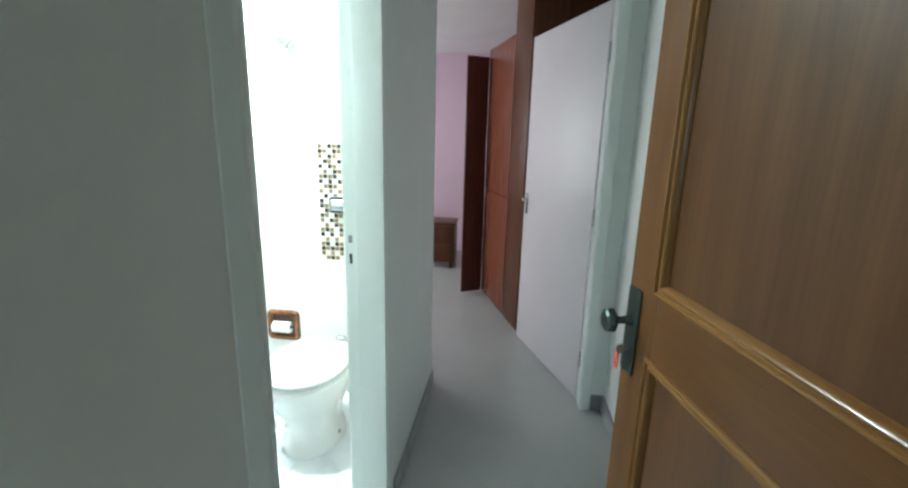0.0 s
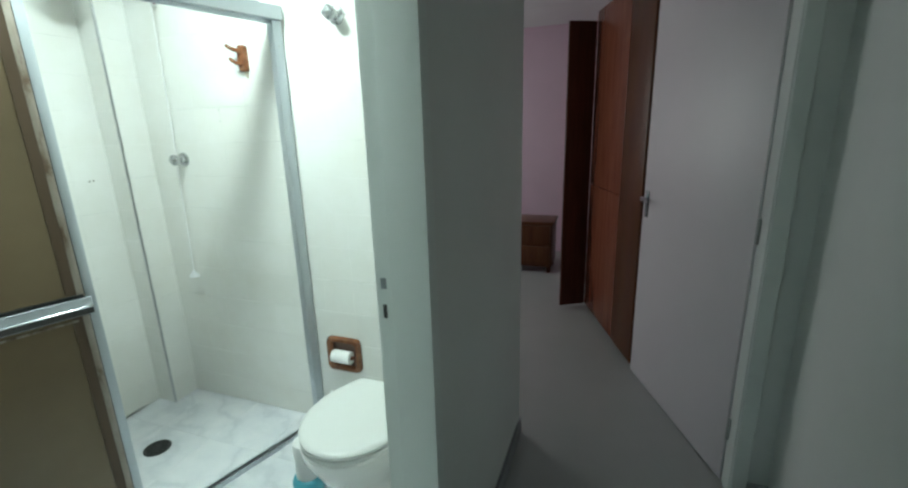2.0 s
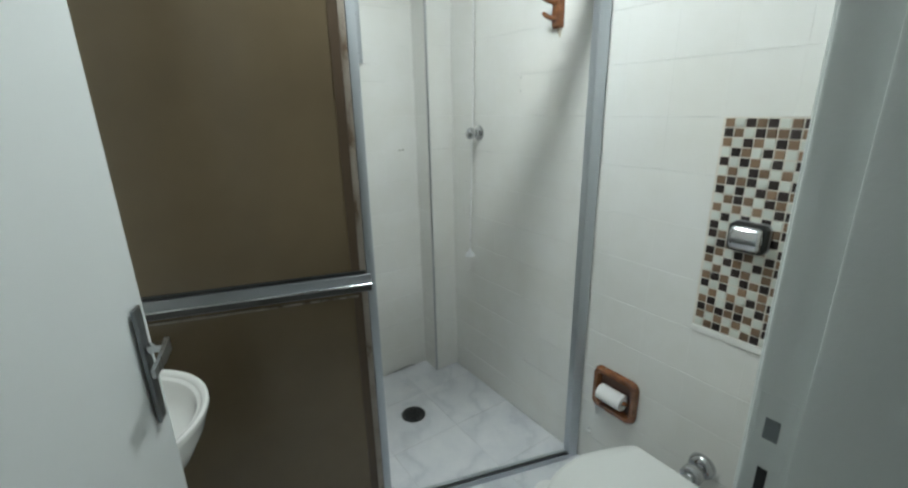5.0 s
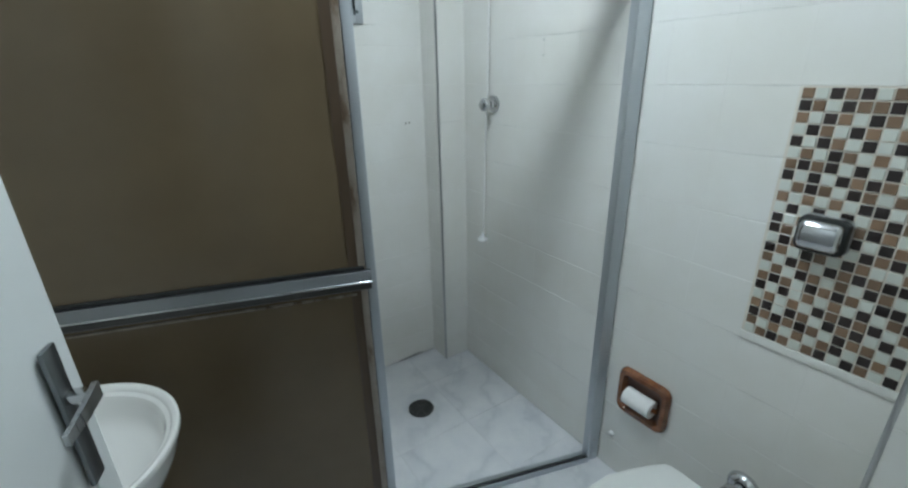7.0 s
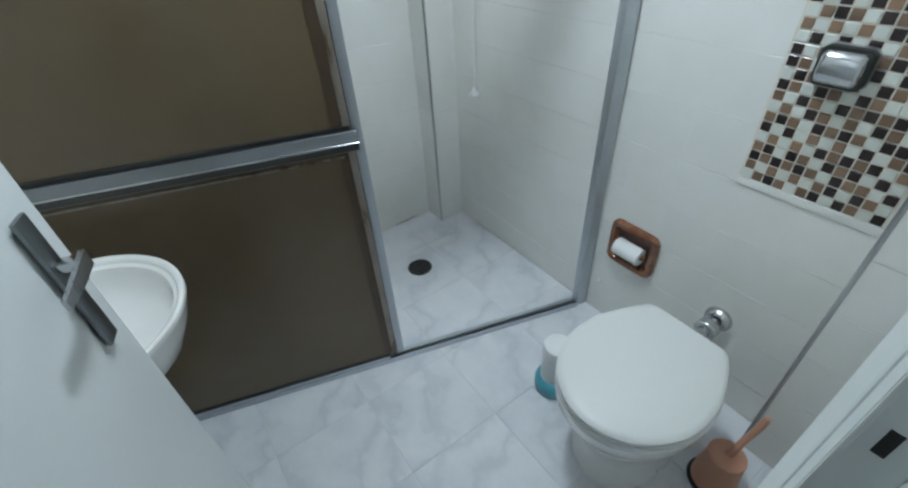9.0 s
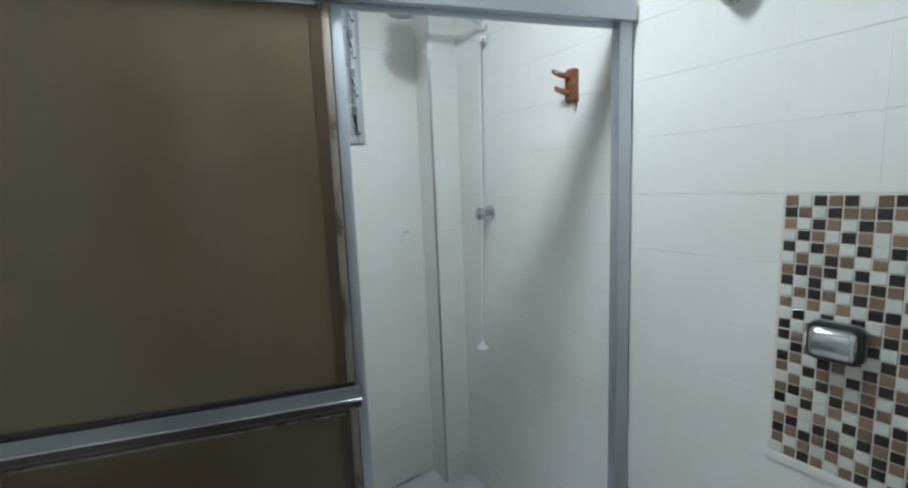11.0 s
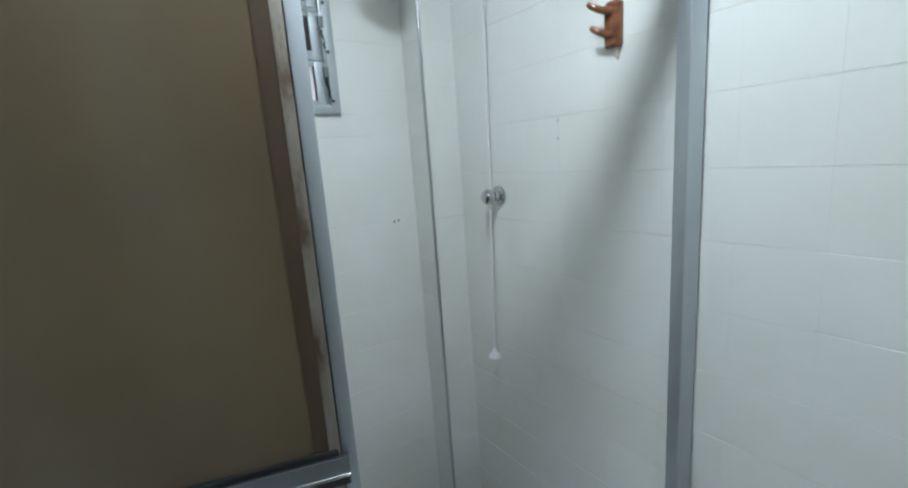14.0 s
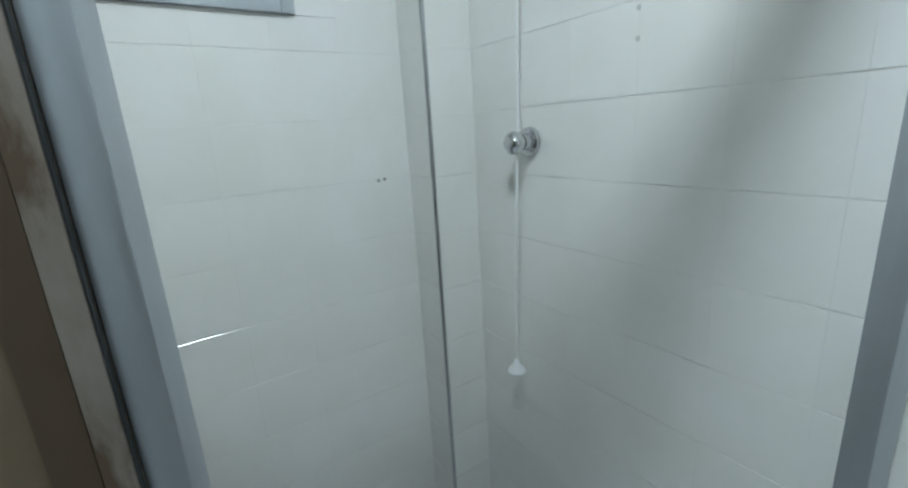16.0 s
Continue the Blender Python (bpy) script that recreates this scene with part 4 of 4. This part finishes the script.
def bath_window():
    d = thing("window_1", pose(WX, 0, 0), "aluminium awning window with frosted and clear panes", "window", kind="structure")
    x0, x1 = -0.05, 0.012
    fr = 0.030
    part("window_frame", box(x0, x1, W0, W0 + fr, WZ0, WZ1, 0.002), ALU, d)
    part("window_frame", box(x0, x1, W1 - fr, W1, WZ0, WZ1, 0.002), ALU, d)
    part("window_frame", box(x0, x1, W0 + fr, W1 - fr, WZ0, WZ0 + fr, 0.002), ALU, d)
    part("window_frame", box(x0, x1, W0 + fr, W1 - fr, WZ1 - fr, WZ1, 0.002), ALU, d)
    levels = (WZ0 + fr, 1.814, 1.965, 2.112, WZ1 - fr)
    for z in levels[1:-1]:
        part("mullion", box(x0, 0.002, W0 + fr, W1 - fr, z - 0.007, z + 0.007, 0.002), ALU, d)
    st = 0.040
    for k, (lo, hi) in enumerate(zip(levels, levels[1:])):
        z0, z1 = lo + (0.007 if k else 0.0), hi - (0.007 if k < 3 else 0.0)
        s = part("sash", box(-0.03, -0.004, W0 + fr, W0 + fr + st, z0, z1, 0.002), ALU, d)
        part("sash_side", box(-0.03, -0.004, W1 - fr - st, W1 - fr, z0, z1, 0.002), ALU, s)
        part("sash_rail", box(-0.03, -0.004, W0 + fr + st, W1 - fr - st, z0, z0 + 0.016, 0.002), ALU, s)
        part("sash_rail", box(-0.03, -0.004, W0 + fr + st, W1 - fr - st, z1 - 0.016, z1, 0.002), ALU, s)
        part("glazing_gasket", box(-0.0155, -0.0145, W1 - fr - st - 0.004, W1 - fr - st, z0 + 0.016, z1 - 0.016), BLACK, s, "black glazing gasket", False)
        p = part("pane", box(-0.020, -0.016, W0 + fr + st, W1 - fr - st, z0 + 0.016, z1 - 0.016), CLEAR if k else FROSTED, d, "clear glass pane" if k else "frosted glass pane", False)
        p.visible_shadow = False
        y = W1 - fr - 0.006
        part("stay_arm", sweep([(0.004, y, z0 + 0.085), (0.014, y - 0.005, z0 + 0.066), (0.008, y + 0.006, z0 + 0.048), (0.013, y + 0.001, z0 + 0.030), (0.004, y + 0.012, z0 + 0.012)], [0.004, 0.0045, 0.0035, 0.004, 0.003], 8), PEWTER, s, "dark steel window stay")
        part("stay_block", box(-0.002, 0.014, y - 0.009, y + 0.008, z0 + 0.086, z0 + 0.122, 0.003), STAYGREY, s, "grey hinge block")
        part("stay_knob", turn(lathe([(0, 0), (0.006, 0), (0.006, 0.012), (0, 0.014)], 12), pose(0.002, y + 0.012, z0 + 0.012, 0, 90)), PEWTER, s)
    part("stay_rod", sweep([(0.008, W1 - fr - 0.005, WZ0 + 0.12), (0.008, W1 - fr - 0.005, WZ1 - 0.05)], 0.0035, 8), STEEL, d, "steel connecting rod")


bath_window()
solid("ground", box(-14, 14, -14, 14, -0.34, -0.14), painted("bare_ground", (0.22, 0.20, 0.17), 0.9, 0.15), "bare ground round the house", "ground")
# Pale backdrop wall added outside so the lower pane looks white.
solid("wall_backdrop", box(-5.2, -5.0, -6, 6, -0.14, 4.2), painted("pale_plaster", (0.84, 0.83, 0.84), 0.8, 0.06), "pale plastered backdrop wall added outside to whiten the window", "wall")
eave = tagged(new("roof_eave", to_mesh("roof_eave", turn(box(-1.12, 0.0, -1.3, 1.3, 0, 0.05), pose(-3.0605, 0.2, 2.33, 0, -16)), WOODDOOR)), "brown timber roof eave outside the bathroom window", "eave")

# ---- marks on the tiles ----
OLDPLUG, HOLE = mat("old_plug", (0.26, 0.24, 0.20), 0.7), mat("filled_hole", (0.56, 0.56, 0.53), 0.8)
for nm, m, lb in (("screw_hole", pose(-2.329, NY, 1.546, 90), "small plugged screw hole in a white tile"), ("screw_hole", pose(-2.329, NY, 1.496, 90), "small plugged screw hole in a white tile"),
                  ("wall_plug", pose(WX, 0.560, 1.237, 90, 0, 90), "small dark wall plug in a white tile"), ("wall_plug", pose(WX, 0.578, 1.239, 90, 0, 90), "small dark wall plug in a white tile")):
    ob = new(nm, to_mesh(nm, lathe([(0, 0.0), (0.0045, 0.0), (0.004, 0.0015), (0.002, 0.001), (0, 0.0008)], 12), OLDPLUG if nm == "wall_plug" else HOLE))
    ob.matrix_world = m
    tagged(ob, lb, "wall plug")

seal = new("sealant_strip", to_mesh("sealant_strip", sweep([(WX + 0.003, 0.44, 0.004), (WX + 0.008, 0.50, 0.010), (WX + 0.004, 0.55, 0.012), (WX + 0.003, 0.585, 0.006)], [0.002, 0.004, 0.0035, 0.0015], 8), mat("grey_sealant", (0.30, 0.31, 0.31), 0.6)))
tagged(seal, "loose grey sealant strip at the foot of the shower wall", "sealant")

# ---- wall and floor pieces ----
rows_z = cuts(0.0, CEILZ, 1.400, GRID)
north = pose(0, NY + TD, 0, 90, 0, 0)
MX0, MX1, MZ0, MZ1 = -1.533, -1.533 + 2 * GRID, 1.400 - 4 * GRID, 1.400


lay(wall_n, north, cuts(WX, EX, -1.533, GRID), rows_z, 0.0017, TD, TILE, (MX0, MX1, MZ0, MZ1), tilt=0.05, upright=0.06)
west = pose(WX - TD, 0, 0, 90, 0, 90)
lay(wall_w, west, cuts(SY, NY, 0.013, GRID), rows_z, 0.0017, TD, TILE, (W0, W1, WZ0, WZ1), tilt=0.03)
south = pose(0, SY - TD, 0, 90, 0, 180)
lay(wall_s, south, cuts(-EX, -WX, 1.533, GRID), rows_z, 0.0017, TD, TILE, tilt=0.1)
east = pose(-1.086, 0, 0, 90, 0, -90)
tiled = [c for c in cuts(-NY, -0.03, 0.0, GRID)] + [c for c in cuts(0.77, -SY, 0.0, GRID)]
lay(wall_e, east, tiled, rows_z, 0.0022, 0.0038, TILE)


def boxed_column(name, x0, x1, y0, y1, faces, arris, label):
    col = solid(name, box(x0, x1, y0, y1, 0, CEILZ), GROUT, label, "column")
    for m, us in faces:
        lay(col, m, us, rows_z, 0.0017, TD, TILE, tilt=0.08)
    tr = bmesh.new()
    merge(tr, sweep([(arris[0], arris[1], 0.002), (arris[0], arris[1], CEILZ - 0.002)], 0.0058, 10))
    part("corner_trim", tr, STEEL, col, "grey metal corner trim")
    return col


boxed_column("column_shower", WX + 0.0005, COLX - TD, COLY + TD, NY - 0.0005,
             ((pose(COLX - TD, 0, 0, 90, 0, 90), [(COLY, NY)]), (pose(0, COLY + TD, 0, 90, 0, 0), [(WX, COLX)])),
             (COLX - 0.002, COLY + 0.002), "boxed pipe column tiled white with a metal corner trim")
boxed_column("column_door", PCX + TD, EX - 0.0005, PCY + TD, NY - 0.0005,
             ((pose(0, PCY + TD, 0, 90, 0, 0), [(PCX, EX)]), (pose(PCX + TD, 0, 0, 90, 0, -90), [(-NY, -PCY)])),
             (PCX + 0.002, PCY + 0.002), "boxed corner column tiled white with a metal corner trim")

mosaic = solid("wall_mosaic_panel", box(MX0, MX1, NY + 0.0004, NY + 0.0016, MZ0, MZ1), MOSAICGROUT, "panel of small brown, tan and white glass mosaic tiles", "mosaic")
part("ledge", box(MX0, MX1, NY - 0.004, NY + 0.001, MZ0 + 0.0, MZ0 + 0.022, 0.002), TILE, mosaic, "white finishing strip")
PM = 0.0254
# the sheet row by row from the top: d dark, t tan, w white
SHEET = ("twdtdwtdwtdw", "dtwdttdtwdtw", "twdtwdtwtdwt", "wdtwdtwtwdtd", "dwdtwdwdtwdw", "wtwdtwtwdtwt", "tdtdwdwdwtdw", "dwdwdtdtwdtw",
         "wtdtwdtwtdwt", "twtwtwddwtwd", "wdwdwdwtdtwd", "dwtdtwtdtwdw", "dtwtwtdwdtwt", "wdtwdtwdtdwt", "dtwdtwdtwwtd", "twdtwdtdtddw",
         "wtwdtwtwdtwt", "tdtwdtdtwddw", "dwdwtwtwdwtd", "wtwtwdtdtdwt", "tdwdtwdtdwdw", "dtdtdtwdttwd", "twtwtwtdwdtw", "wtdtwtdwdtwd")
for j, row in enumerate(SHEET):
    for i, colour in enumerate(row):
        ob = new("mosaic_tile", tile_mesh(PM - 0.0040, PM - 0.0040, 0.0024, MOSAIC[colour], 0.0006))
        ob.parent = mosaic
        ob.matrix_local = pose(MX0 + 0.005 + (i + 0.5) * PM, NY + 0.0004, MZ1 - 0.002 - (j + 0.5) * PM, 90, 0, 0)

lay(bath_floor, pose(0, 0, -TD), cuts(WX, EX + 0.04, -1.75, 0.313), cuts(SY, NY, -0.177, 0.332), 0.0024, TD, MARBLE, tilt=0.05, upright=1.0)
